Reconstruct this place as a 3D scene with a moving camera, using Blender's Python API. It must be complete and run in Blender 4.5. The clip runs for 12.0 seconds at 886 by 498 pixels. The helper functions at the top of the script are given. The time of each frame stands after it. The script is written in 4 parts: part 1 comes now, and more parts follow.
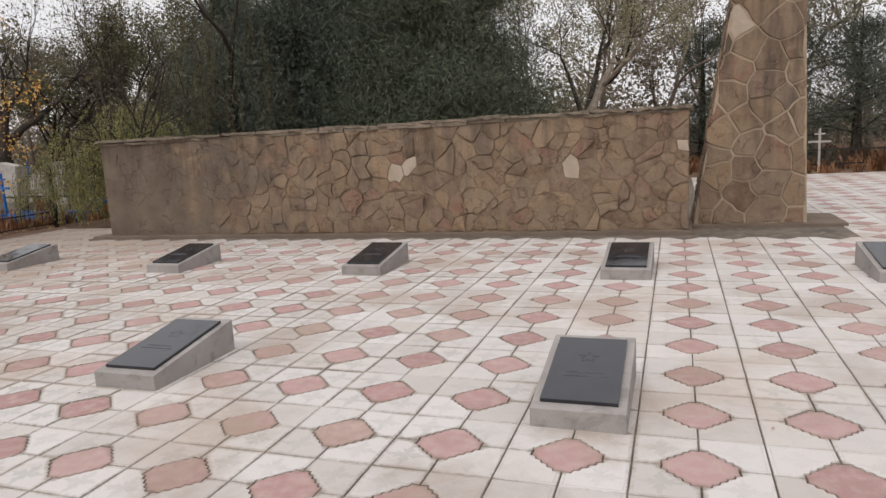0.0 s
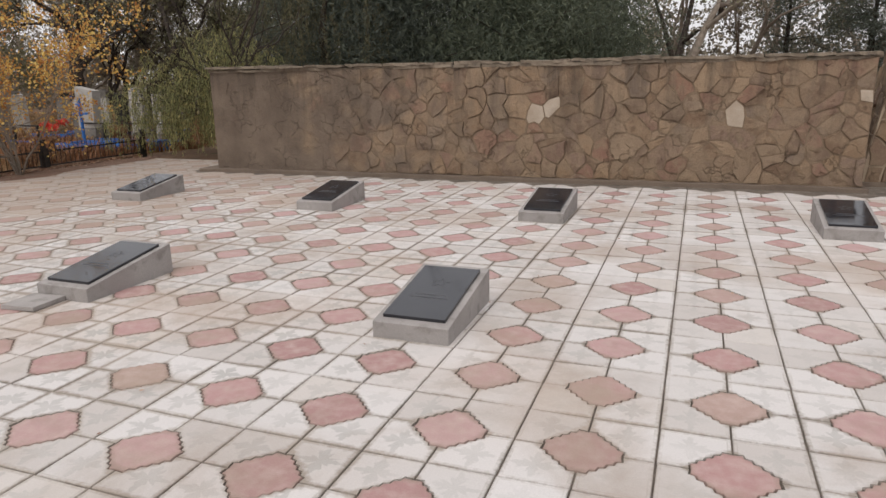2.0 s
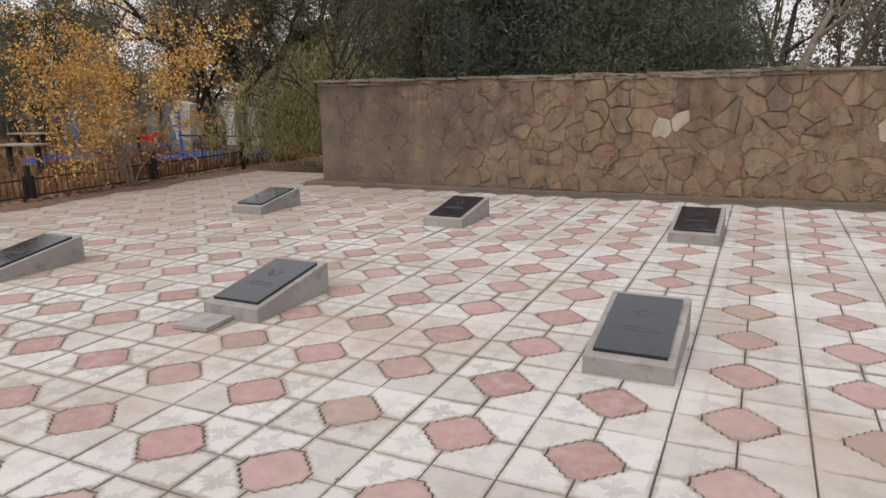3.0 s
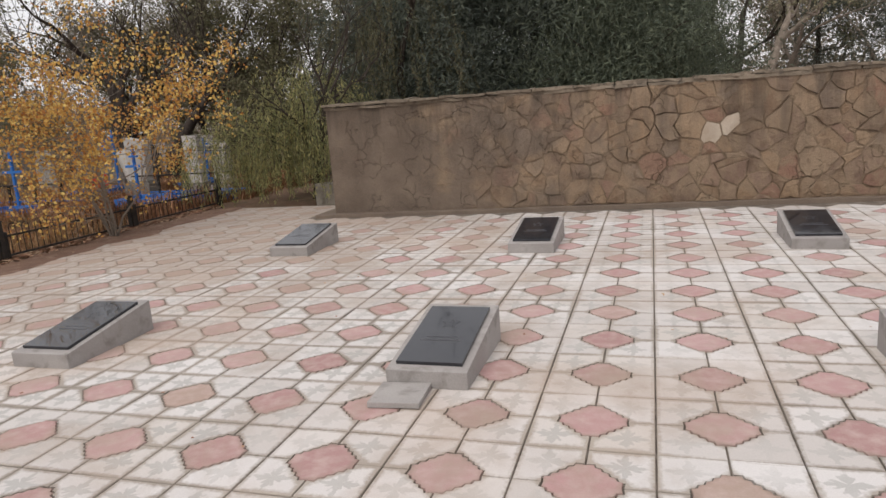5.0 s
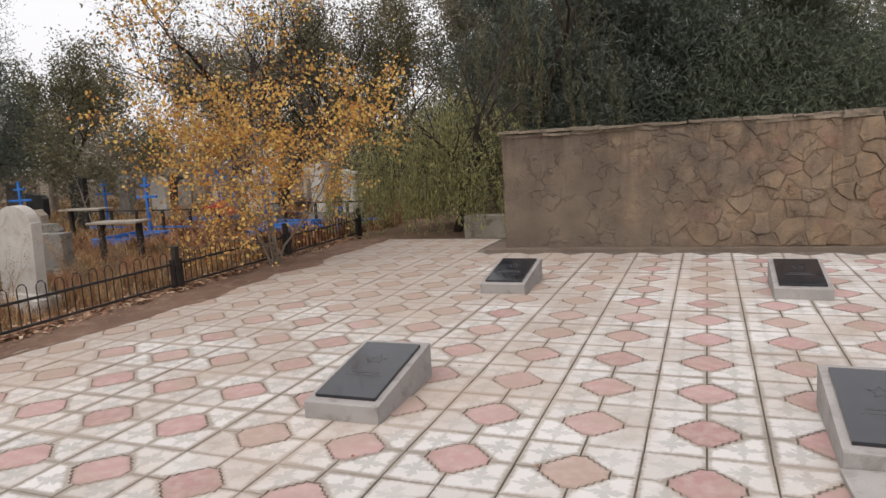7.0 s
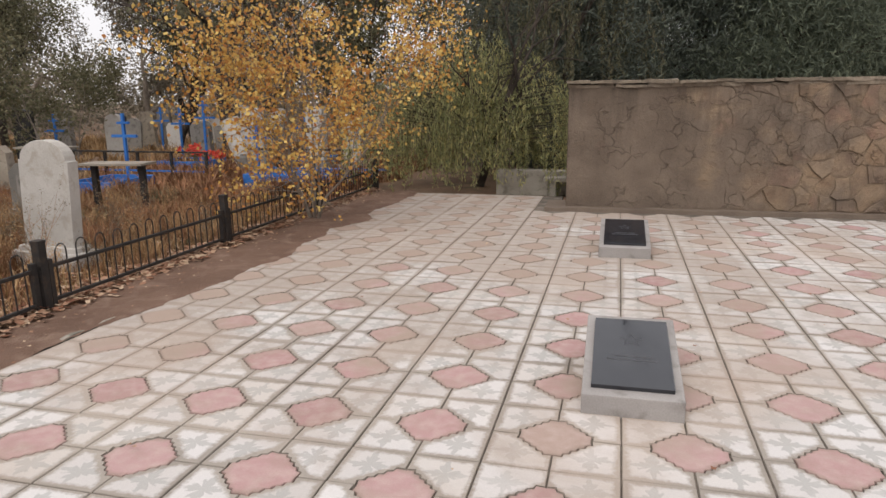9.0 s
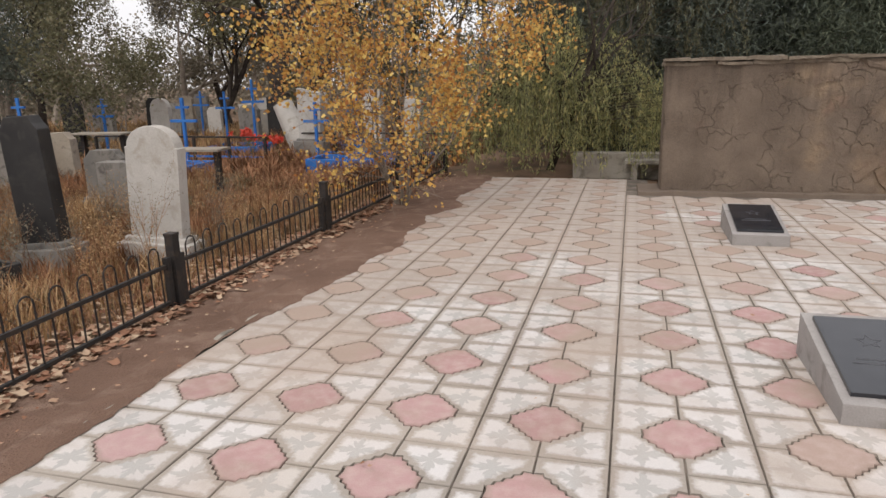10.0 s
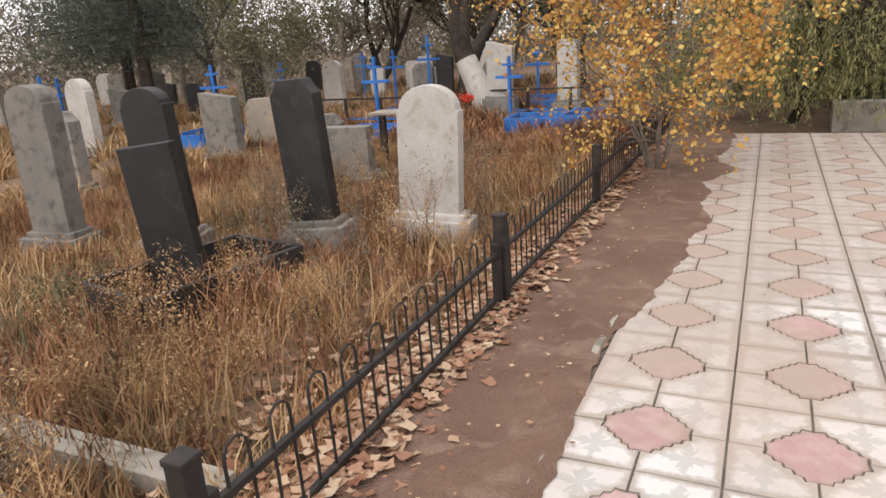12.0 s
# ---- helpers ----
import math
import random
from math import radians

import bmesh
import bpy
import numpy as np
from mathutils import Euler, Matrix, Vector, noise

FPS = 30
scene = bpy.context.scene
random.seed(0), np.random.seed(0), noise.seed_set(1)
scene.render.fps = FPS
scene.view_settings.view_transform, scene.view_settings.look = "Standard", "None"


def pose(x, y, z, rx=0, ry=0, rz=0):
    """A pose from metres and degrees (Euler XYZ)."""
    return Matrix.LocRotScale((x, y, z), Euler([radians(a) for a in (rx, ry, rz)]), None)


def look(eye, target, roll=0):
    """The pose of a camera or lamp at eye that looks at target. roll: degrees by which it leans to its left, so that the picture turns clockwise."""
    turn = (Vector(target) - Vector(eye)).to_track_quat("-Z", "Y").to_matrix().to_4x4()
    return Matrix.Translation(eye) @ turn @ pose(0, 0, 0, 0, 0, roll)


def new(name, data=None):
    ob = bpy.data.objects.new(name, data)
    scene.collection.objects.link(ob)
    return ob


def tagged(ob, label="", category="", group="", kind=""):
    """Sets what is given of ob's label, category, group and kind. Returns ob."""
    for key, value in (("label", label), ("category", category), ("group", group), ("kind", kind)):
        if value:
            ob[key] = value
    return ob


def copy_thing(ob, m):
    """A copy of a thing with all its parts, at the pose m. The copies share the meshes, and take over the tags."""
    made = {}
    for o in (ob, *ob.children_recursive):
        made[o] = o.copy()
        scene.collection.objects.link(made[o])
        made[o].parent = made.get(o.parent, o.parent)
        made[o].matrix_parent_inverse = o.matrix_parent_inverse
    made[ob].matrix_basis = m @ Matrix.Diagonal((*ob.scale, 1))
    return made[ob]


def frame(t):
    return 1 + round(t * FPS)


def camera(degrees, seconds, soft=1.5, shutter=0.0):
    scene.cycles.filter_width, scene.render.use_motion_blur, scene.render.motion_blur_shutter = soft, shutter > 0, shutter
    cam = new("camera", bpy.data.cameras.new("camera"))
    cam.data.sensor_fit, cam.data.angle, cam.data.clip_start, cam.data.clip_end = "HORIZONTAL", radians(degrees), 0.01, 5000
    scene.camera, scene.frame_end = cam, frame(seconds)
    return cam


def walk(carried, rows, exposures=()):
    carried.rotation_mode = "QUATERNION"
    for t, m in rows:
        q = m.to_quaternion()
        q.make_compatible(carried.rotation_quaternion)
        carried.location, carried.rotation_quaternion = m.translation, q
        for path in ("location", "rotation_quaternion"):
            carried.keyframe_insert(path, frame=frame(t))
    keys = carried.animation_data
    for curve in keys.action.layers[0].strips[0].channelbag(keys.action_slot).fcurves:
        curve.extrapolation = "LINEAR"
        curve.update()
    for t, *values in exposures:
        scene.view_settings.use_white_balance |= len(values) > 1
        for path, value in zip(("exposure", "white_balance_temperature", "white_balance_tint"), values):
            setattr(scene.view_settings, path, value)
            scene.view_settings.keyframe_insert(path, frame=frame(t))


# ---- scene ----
cam = camera(66.3, 12.0)
PATH = [
    (0, (12.193, -4.268, 1.552), (11.544, -2.405, 1.221), -3.2),
    (0.5, (11.782, -4.244, 1.539), (11.159, -2.386, 1.139), -0.9),
    (1, (11.274, -4.347, 1.539), (10.622, -2.531, 1.013), -0.3),
    (1.5, (10.766, -4.325, 1.527), (10.084, -2.509, 1.039), -0.8),
    (2, (10.263, -4.436, 1.557), (9.585, -2.619, 1.065), -1.0),
    (2.5, (9.802, -4.434, 1.535), (9.02, -2.653, 1.069), -1.4),
    (3, (9.29, -4.465, 1.571), (8.462, -2.702, 1.117), -1.1),
    (3.5, (8.768, -4.471, 1.555), (8.062, -2.662, 1.077), -1.0),
    (3.7, (8.548, -4.445, 1.524), (7.823, -2.643, 1.051), -1.0),
    (5.3, (6.869, -4.384, 1.585), (6.298, -2.506, 1.202), -4.4),
    (5.5, (6.642, -4.354, 1.592), (6.054, -2.48, 1.217), -2.0),
    (6, (6.06, -4.404, 1.635), (5.454, -2.521, 1.343), -1.8),
    (6.5, (5.495, -4.357, 1.615), (4.767, -2.513, 1.35), -2.9),
    (6.7, (5.351, -4.331, 1.576), (4.592, -2.502, 1.299), -3.5),
    (8.3, (3.634, -4.164, 1.594), (3.232, -2.233, 1.261), -0.8),
    (8.5, (3.423, -4.176, 1.541), (3.005, -2.247, 1.216), -0.5),
    (9, (2.924, -4.158, 1.555), (2.438, -2.266, 1.124), -0.6),
    (9.5, (2.322, -4.123, 1.54), (1.804, -2.254, 1.055), -1.8),
    (10, (1.824, -4.091, 1.554), (1.304, -2.22, 1.074), -1.2),
    (10.5, (1.318, -4.002, 1.489), (0.721, -2.181, 0.918), -2.2),
    (11, (0.861, -3.965, 1.53), (0.161, -2.192, 0.923), 0.3),
    (11.5, (0.418, -3.897, 1.568), (-0.322, -2.16, 0.911), -1.7),
    (12, (0.057, -3.68, 1.535), (-0.783, -1.961, 0.951), -4.0),
]
walk(cam, [(t, look(e, a, r)) for t, e, a, r in PATH], exposures=[(0, 0.08), (6, 0.2), (8.5, 0.31), (9.5, 0.28), (10.5, 0.38), (11.2, 0.46), (12, 0.7)])

# ---- light ----
world = bpy.data.worlds.new("world")
scene.world = world
world.use_nodes = True
wn, wl = world.node_tree.nodes, world.node_tree.links
sky = wn.new("ShaderNodeTexSky")
sky.sky_type = 'NISHITA'
sky.sun_disc = False
sky.sun_elevation = radians(56)
sky.sun_rotation = radians(190)
sky.air_density, sky.dust_density, sky.ozone_density = 1.0, 9.0, 1.0
soft_sky = wn.new("ShaderNodeHueSaturation")
soft_sky.inputs["Saturation"].default_value = 0.5
wl.new(sky.outputs[0], soft_sky.inputs["Color"])
cloud = wn.new("ShaderNodeMix")
cloud.data_type = 'RGBA'
cloud.inputs[0].default_value = 0.72
cloud.inputs[7].default_value = (6.9, 6.75, 6.9, 1)
wl.new(soft_sky.outputs[0], cloud.inputs[6])
wl.new(cloud.outputs[2], wn["Background"].inputs[0])
wn["Background"].inputs[1].default_value = 0.15

sun = new("sun", bpy.data.lights.new("sun", 'SUN'))
sun.data.energy, sun.data.angle, sun.data.color = 0.5, radians(40), (1.0, 0.97, 0.93)
sun.matrix_world = look((-2.5, -9, 14), (0, 0, 0))


# ---- materials ----
class Mat:
    """A small wrapper to build node materials."""
    def __init__(self, name, rough=0.85, metal=0.0, spec=0.3):
        self.m = bpy.data.materials.new(name)
        self.m.use_nodes = True
        self.n, self.l = self.m.node_tree.nodes, self.m.node_tree.links
        self.b = self.n["Principled BSDF"]
        self.b.inputs["Roughness"].default_value = rough
        self.b.inputs["Metallic"].default_value = metal
        self.b.inputs["Specular IOR Level"].default_value = spec
        self.geo = self.n.new("ShaderNodeNewGeometry")
        self.tc = self.n.new("ShaderNodeTexCoord")
        self.info = self.n.new("ShaderNodeObjectInfo")

    def link(self, a, b):
        self.l.new(a, b)

    def noise(self, scale, detail=4.0, vec=None, rough=0.55, distort=0.0):
        t = self.n.new("ShaderNodeTexNoise")
        t.inputs["Scale"].default_value, t.inputs["Detail"].default_value = scale, detail
        t.inputs["Roughness"].default_value, t.inputs["Distortion"].default_value = rough, distort
        self.l.new(vec or self.geo.outputs["Position"], t.inputs["Vector"])
        return t.outputs[0]

    def math(self, op, a, b=0.0, c=0.0, clamp=False):
        t = self.n.new("ShaderNodeMath")
        t.operation, t.use_clamp = op, clamp
        for k, v in enumerate((a, b, c)):
            if isinstance(v, (int, float)):
                t.inputs[k].default_value = v
            else:
                self.l.new(v, t.inputs[k])
        return t.outputs[0]

    def ramp(self, fac, *stops):
        t = self.n.new("ShaderNodeValToRGB")
        e = t.color_ramp.elements
        while len(e) < len(stops):
            e.new(0.5)
        for k, (p, c) in enumerate(stops):
            e[k].position = p
            e[k].color = (*c, 1) if isinstance(c, tuple) else (c, c, c, 1)
        self.l.new(fac, t.inputs[0])
        return t.outputs[0]

    def mix(self, fac, a, b, mode='MIX'):
        t = self.n.new("ShaderNodeMix")
        t.data_type, t.blend_type = 'RGBA', mode
        for k, v in ((0, fac), (6, a), (7, b)):
            if isinstance(v, tuple):
                t.inputs[k].default_value = (*v, 1)
            elif isinstance(v, (int, float)):
                t.inputs[k].default_value = v
            else:
                self.l.new(v, t.inputs[k])
        return t.outputs[2]

    def rnd(self):
        """A random number for each object and each loose piece."""
        return self.math('FRACT', self.math('ADD', self.info.outputs["Random"], self.math('MULTIPLY', self.geo.outputs["Random Per Island"], 7.3)))

    def done(self, color, bump=None, strength=0.3, dist=0.005, rough=None):
        if isinstance(color, tuple):
            self.b.inputs["Base Color"].default_value = (*color, 1)
        else:
            self.l.new(color, self.b.inputs["Base Color"])
        if bump is not None:
            t = self.n.new("ShaderNodeBump")
            t.inputs["Strength"].default_value, t.inputs["Distance"].default_value = strength, dist
            self.l.new(bump, t.inputs["Height"])
            self.l.new(t.outputs[0], self.b.inputs["Normal"])
        if rough is not None:
            self.l.new(rough, self.b.inputs["Roughness"])
        return self.m


def stained(name, c1, c2, scale=3.0, fine=60.0, rough=0.85, spec=0.3, bump=0.3, dist=0.004, third=None, vary=0.0, metal=0.0):
    """A surface in two tones with stains, grain and relief."""
    a = Mat(name, rough, metal, spec)
    big, small = a.noise(scale, 5.0), a.noise(fine, 3.0)
    col = a.mix(a.ramp(big, (0.35, 0.0), (0.68, 1.0)), c1, c2)
    if third:
        col = a.mix(a.ramp(a.noise(scale * 2.7, 6.0, distort=0.5), (0.52, 0.0), (0.68, 1.0)), col, third)
    col = a.mix(0.5, col, a.ramp(small, (0.3, 0.72), (0.7, 1.0)), 'MULTIPLY')
    if vary:
        col = a.mix(1.0, col, a.ramp(a.rnd(), (0.0, 1.0 - vary), (1.0, 1.0)), 'MULTIPLY')
    return a.done(col, a.math('ADD', small, a.math('MULTIPLY', big, 0.6)), bump, dist)


def dirt_mask(a, lo=0.5, hi=0.68):
    """Brown silt lying over the paving, thickest towards the dirt strip and the end of the wall."""
    sep = a.n.new("ShaderNodeSeparateXYZ")
    a.link(a.geo.outputs["Position"], sep.inputs[0])
    near_edge = a.math('MULTIPLY', a.math('SUBTRACT', 7.0, sep.outputs[0]), 0.05, clamp=True)
    far_part = a.math('MULTIPLY', near_edge, a.math('MULTIPLY', a.math('ADD', sep.outputs[1], 1.0), 0.25, clamp=True))
    spill = a.math('MULTIPLY', a.math('MULTIPLY', a.math('SUBTRACT', 0.5, sep.outputs[0]), 0.34, clamp=True), a.math('MULTIPLY', a.math('ADD', sep.outputs[1], 2.4), 0.3, clamp=True))
    n = a.math('ADD', a.math('ADD', a.noise(0.9, 6.0, rough=0.62, distort=0.4), far_part), spill)
    return a.ramp(n, (lo, 0.0), (hi, 1.0))


def make_white_tile():
    a = Mat("worn_white_paving", 0.8)
    sep = a.n.new("ShaderNodeSeparateXYZ")
    a.link(a.tc.outputs["UV"], sep.inputs[0])
    x, y = sep.outputs[0], sep.outputs[1]
    wob = a.noise(38.0, 4.0)
    # a leafy cross cast into the middle of each tile
    u, v = a.math('ADD', x, 0.13), a.math('ADD', y, 0.13)
    r = a.math('SQRT', a.math('ADD', a.math('MULTIPLY', u, u), a.math('MULTIPLY', v, v)))
    ang = a.math('ARCTAN2', v, u)
    lobes = a.math('ADD', a.math('MULTIPLY', a.math('COSINE', a.math('MULTIPLY', ang, 4.0)), 0.17), a.math('MULTIPLY', a.math('COSINE', a.math('MULTIPLY', ang, 12.0)), 0.09))
    size = a.math('ADD', a.math('ADD', lobes, 0.46), a.math('MULTIPLY', a.math('SUBTRACT', a.noise(22.0, 3.0), 0.5), 0.75))
    leaf = a.ramp(a.math('SUBTRACT', size, r), (0.0, 0.0), (0.09, 1.0))
    pos = a.n.new("ShaderNodeSeparateXYZ")
    a.link(a.geo.outputs["Position"], pos.inputs[0])
    worn = a.math('ADD', a.math('MULTIPLY', a.math('SUBTRACT', 9.0, pos.outputs[0]), 0.03), a.noise(1.6, 4.0), clamp=True)
    leaf = a.math('MULTIPLY', leaf, a.ramp(worn, (0.38, 0.15), (0.66, 1.0)))
    base = a.ramp(a.rnd(), (0.0, (0.50, 0.462, 0.435)), (0.35, (0.565, 0.535, 0.515)), (0.75, (0.62, 0.592, 0.575)), (1.0, (0.53, 0.485, 0.445)))
    col = a.mix(a.math('MULTIPLY', leaf, 0.62), base, (0.345, 0.335, 0.315))
    edge = a.math('MAXIMUM', a.math('ABSOLUTE', x), a.math('ABSOLUTE', y))
    rim = a.math('MULTIPLY', a.ramp(edge, (0.84, 0.0), (0.87, 1.0), (0.9, 0.0)), a.ramp(a.noise(5.0, 3.0), (0.4, 0.0), (0.6, 0.55)))
    col = a.mix(rim, col, (0.36, 0.32, 0.28))
    slant = a.math('ADD', a.math('MULTIPLY', a.math('ADD', x, y), 0.707), 0.547)
    border = a.math('MAXIMUM', edge, slant)
    reach = a.math('ADD', a.math('ADD', border, a.math('MULTIPLY', worn, 0.55)), a.math('MULTIPLY', wob, 0.3))
    grime = a.math('MULTIPLY', a.math('MULTIPLY', a.math('SUBTRACT', reach, 1.27), 6.0, clamp=True), 0.85)
    col = a.mix(grime, col, a.mix(a.ramp(a.noise(1.1, 4.0), (0.4, 0.0), (0.65, 1.0)), (0.34, 0.295, 0.245), (0.215, 0.18, 0.145)))
    col = a.mix(a.math('MULTIPLY', dirt_mask(a), 0.74), col, (0.345, 0.28, 0.232))
    col = a.mix(a.math('MULTIPLY', a.ramp(a.noise(0.45, 3.0), (0.5, 0.0), (0.7, 1.0)), 0.28), col, (0.53, 0.41, 0.33))
    fine = a.noise(140.0, 3.0)
    col = a.mix(0.4, col, a.ramp(fine, (0.3, 0.75), (0.7, 1.0)), 'MULTIPLY')
    return a.done(col, a.math('ADD', a.math('MULTIPLY', leaf, 0.8), fine), 0.35, 0.003)


def make_pink_tile():
    a = Mat("pink_paving", 0.85)
    base = a.ramp(a.rnd(), (0.0, (0.35, 0.21, 0.20)), (0.5, (0.415, 0.25, 0.24)), (0.9, (0.45, 0.295, 0.285)), (1.0, (0.38, 0.285, 0.235)))
    n = a.noise(12.0, 5.0)
    col = a.mix(a.ramp(n, (0.42, 0.0), (0.7, 0.65)), base, (0.50, 0.385, 0.345))
    col = a.mix(a.math('MULTIPLY', a.ramp(a.noise(4.0, 6.0, rough=0.65), (0.5, 0.0), (0.66, 1.0)), 0.35), col, (0.30, 0.22, 0.18))
    col = a.mix(a.math('MULTIPLY', dirt_mask(a), 0.85), col, (0.345, 0.272, 0.215))
    sep = a.n.new("ShaderNodeSeparateXYZ")
    a.link(a.tc.outputs["UV"], sep.inputs[0])
    u, v = a.math('ABSOLUTE', sep.outputs[0]), a.math('ABSOLUTE', sep.outputs[1])
    rim = a.math('MAXIMUM', a.math('MULTIPLY', a.math('ADD', u, v), 0.735), a.math('MULTIPLY', a.math('MAXIMUM', u, v), 0.9))
    rim = a.math('ADD', rim, a.math('MULTIPLY', a.math('SUBTRACT', a.noise(7.0, 5.0), 0.5), 0.5))
    col = a.mix(a.math('MULTIPLY', a.math('MULTIPLY', a.math('SUBTRACT', rim, 0.82), 6.0, clamp=True), 0.6), col, (0.27, 0.205, 0.165))
    fine = a.noise(150.0, 3.0)
    col = a.mix(0.45, col, a.ramp(fine, (0.3, 0.75), (0.7, 1.0)), 'MULTIPLY')
    return a.done(col, a.math('ADD', fine, n), 0.3, 0.003)


def weathered_wall(name, tones, own):
    """Stone or mortar of the wall: own colour, smeared render towards one end, drips from the coping, cracks."""
    a = Mat(name, 0.9, spec=0.2)
    base = a.ramp(a.rnd(), *[(k / (len(tones) - 1), c) for k, c in enumerate(tones)])
    n = a.noise(5.0, 7.0, rough=0.65)
    col = a.mix(a.ramp(n, (0.42, 0.0), (0.72, own)), base, (0.37, 0.275, 0.185))
    col = a.mix(a.math('MULTIPLY', a.ramp(a.noise(9.0, 5.0, rough=0.6, distort=0.6), (0.54, 0.0), (0.64, 1.0)), 0.5), col, (0.155, 0.10, 0.068))
    sep = a.n.new("ShaderNodeSeparateXYZ")
    a.link(a.geo.outputs["Position"], sep.inputs[0])
    # tan mortar smudged over the stones
    smudge = a.ramp(a.noise(2.6, 6.0, rough=0.65, distort=0.5), (0.49, 0.0), (0.6, 0.85))
    col = a.mix(smudge, col, (0.30, 0.22, 0.15))
    # cement render, thick at the low end of x and thinning out
    reach = a.math('MULTIPLY', a.math('SUBTRACT', 6.2, sep.outputs[0]), 0.085)
    coat = a.ramp(a.math('ADD', a.noise(1.5, 6.0, rough=0.6, distort=0.5), reach), (0.46, 0.0), (0.66, 0.92))
    tone = a.mix(a.ramp(a.noise(2.1, 6.0), (0.35, 0.0), (0.65, 1.0)), (0.15, 0.116, 0.09), (0.225, 0.175, 0.135))
    col = a.mix(coat, col, tone)
    # dark drips under the coping
    stretch = a.n.new("ShaderNodeMapping")
    stretch.inputs["Scale"].default_value = (4.2, 4.2, 0.5)
    a.link(a.geo.outputs["Position"], stretch.inputs["Vector"])
    streak = a.ramp(a.noise(1.0, 6.0, stretch.outputs[0], 0.65), (0.46, 0.0), (0.64, 1.0))
    high = a.math('MULTIPLY', a.math('SUBTRACT', sep.outputs[2], 0.35), 0.75, clamp=True)
    col = a.mix(a.math('MULTIPLY', streak, a.math('MULTIPLY', high, 0.8)), col, (0.095, 0.076, 0.06))
    fine = a.noise(60.0, 6.0, rough=0.75)
    col = a.mix(0.7, col, a.ramp(fine, (0.28, 0.55), (0.68, 1.0)), 'MULTIPLY')
    crack = a.n.new("ShaderNodeTexVoronoi")
    crack.feature = 'DISTANCE_TO_EDGE'
    crack.inputs["Scale"].default_value = 3.7
    warp = a.n.new("ShaderNodeVectorMath")
    warp.operation = 'MULTIPLY_ADD'
    warp.inputs[1].default_value = (0.4, 0.4, 0.4)
    wn3 = a.n.new("ShaderNodeTexNoise")
    wn3.inputs["Scale"].default_value = 3.5
    wn3.inputs["Detail"].default_value = 5.0
    a.link(a.geo.outputs["Position"], wn3.inputs["Vector"])
    a.link(wn3.outputs["Color"], warp.inputs[0])
    a.link(a.geo.outputs["Position"], warp.inputs[2])
    a.link(warp.outputs[0], crack.inputs["Vector"])
    line = a.math('MULTIPLY', a.ramp(crack.outputs["Distance"], (0.0, 1.0), (0.03, 0.0)), a.ramp(a.noise(2.2, 3.0), (0.5, 0.0), (0.58, 1.0)))
    col = a.mix(a.math('MULTIPLY', line, 0.4), col, (0.06, 0.045, 0.034))
    relief = a.math('SUBTRACT', a.math('ADD', fine, a.math('MULTIPLY', n, 1.8)), line)
    return a.done(col, relief, 0.85, 0.018)


def leafy(name, c1, c2, c3, rough=0.65, through_light=0.25, patch=0.5):
    a = Mat(name, rough, spec=0.15)
    col = a.ramp(a.geo.outputs["Random Per Island"], (0.0, c1), (0.5, c2), (1.0, c3))
    col = a.mix(0.5, col, a.ramp(a.noise(0.8 if patch == 0.5 else 1.7, 4.0), (0.3 if patch == 0.5 else 0.4, patch), (0.7 if patch == 0.5 else 0.6, 1.0)), 'MULTIPLY')
    m = a.done(col)
    tr = a.n.new("ShaderNodeBsdfTranslucent")
    a.link(col, tr.inputs[0])
    ms = a.n.new("ShaderNodeMixShader")
    ms.inputs[0].default_value = through_light
    a.link(a.b.outputs[0], ms.inputs[1])
    a.link(tr.outputs[0], ms.inputs[2])
    a.link(ms.outputs[0], a.n["Material Output"].inputs["Surface"])
    return m


def make_granite():
    a = Mat("polished_dark_granite", 0.12, spec=0.75)
    fleck = a.ramp(a.noise(420.0, 2.0), (0.45, (0.009, 0.010, 0.014)), (0.75, (0.024, 0.026, 0.034)))
    dust = a.ramp(a.noise(9.0, 6.0, rough=0.7), (0.42, 0.0), (0.75, 1.0))
    col = a.mix(a.math('MULTIPLY', dust, 0.07), fleck, (0.18, 0.18, 0.19))
    return a.done(col, None, rough=a.math('ADD', a.math('MULTIPLY', dust, 0.12), 0.05))


WHITE_TILE, PINK_TILE = make_white_tile(), make_pink_tile()
STONE = weathered_wall("brown_sandstone", [(0.165, 0.107, 0.075), (0.315, 0.217, 0.138), (0.195, 0.137, 0.102), (0.37, 0.265, 0.172), (0.235, 0.18, 0.138), (0.285, 0.163, 0.117)], 0.7)
MORTAR = weathered_wall("brown_mortar", [(0.19, 0.135, 0.092), (0.24, 0.175, 0.12)], 0.5)
GRANITE = make_granite()
BED = stained("joint_dirt", (0.10, 0.083, 0.068), (0.19, 0.16, 0.13), 2.6, 90, third=(0.25, 0.21, 0.175))
PALE_MORTAR = stained("pale_mortar", (0.42, 0.34, 0.25), (0.33, 0.25, 0.18), 2.0, 60, bump=0.6, dist=0.01)
RENDERCOAT = weathered_wall("stained_render", [(0.16, 0.122, 0.094), (0.21, 0.165, 0.125)], 0.3)
PALE_STONE = stained("pale_limestone", (0.44, 0.37, 0.295), (0.35, 0.28, 0.21), 5.0, 60, bump=0.5, dist=0.008)
COPING = stained("rough_coping_stone", (0.30, 0.245, 0.185), (0.205, 0.165, 0.122), 3.5, 45, bump=0.9, dist=0.015, third=(0.14, 0.115, 0.09), vary=0.35)
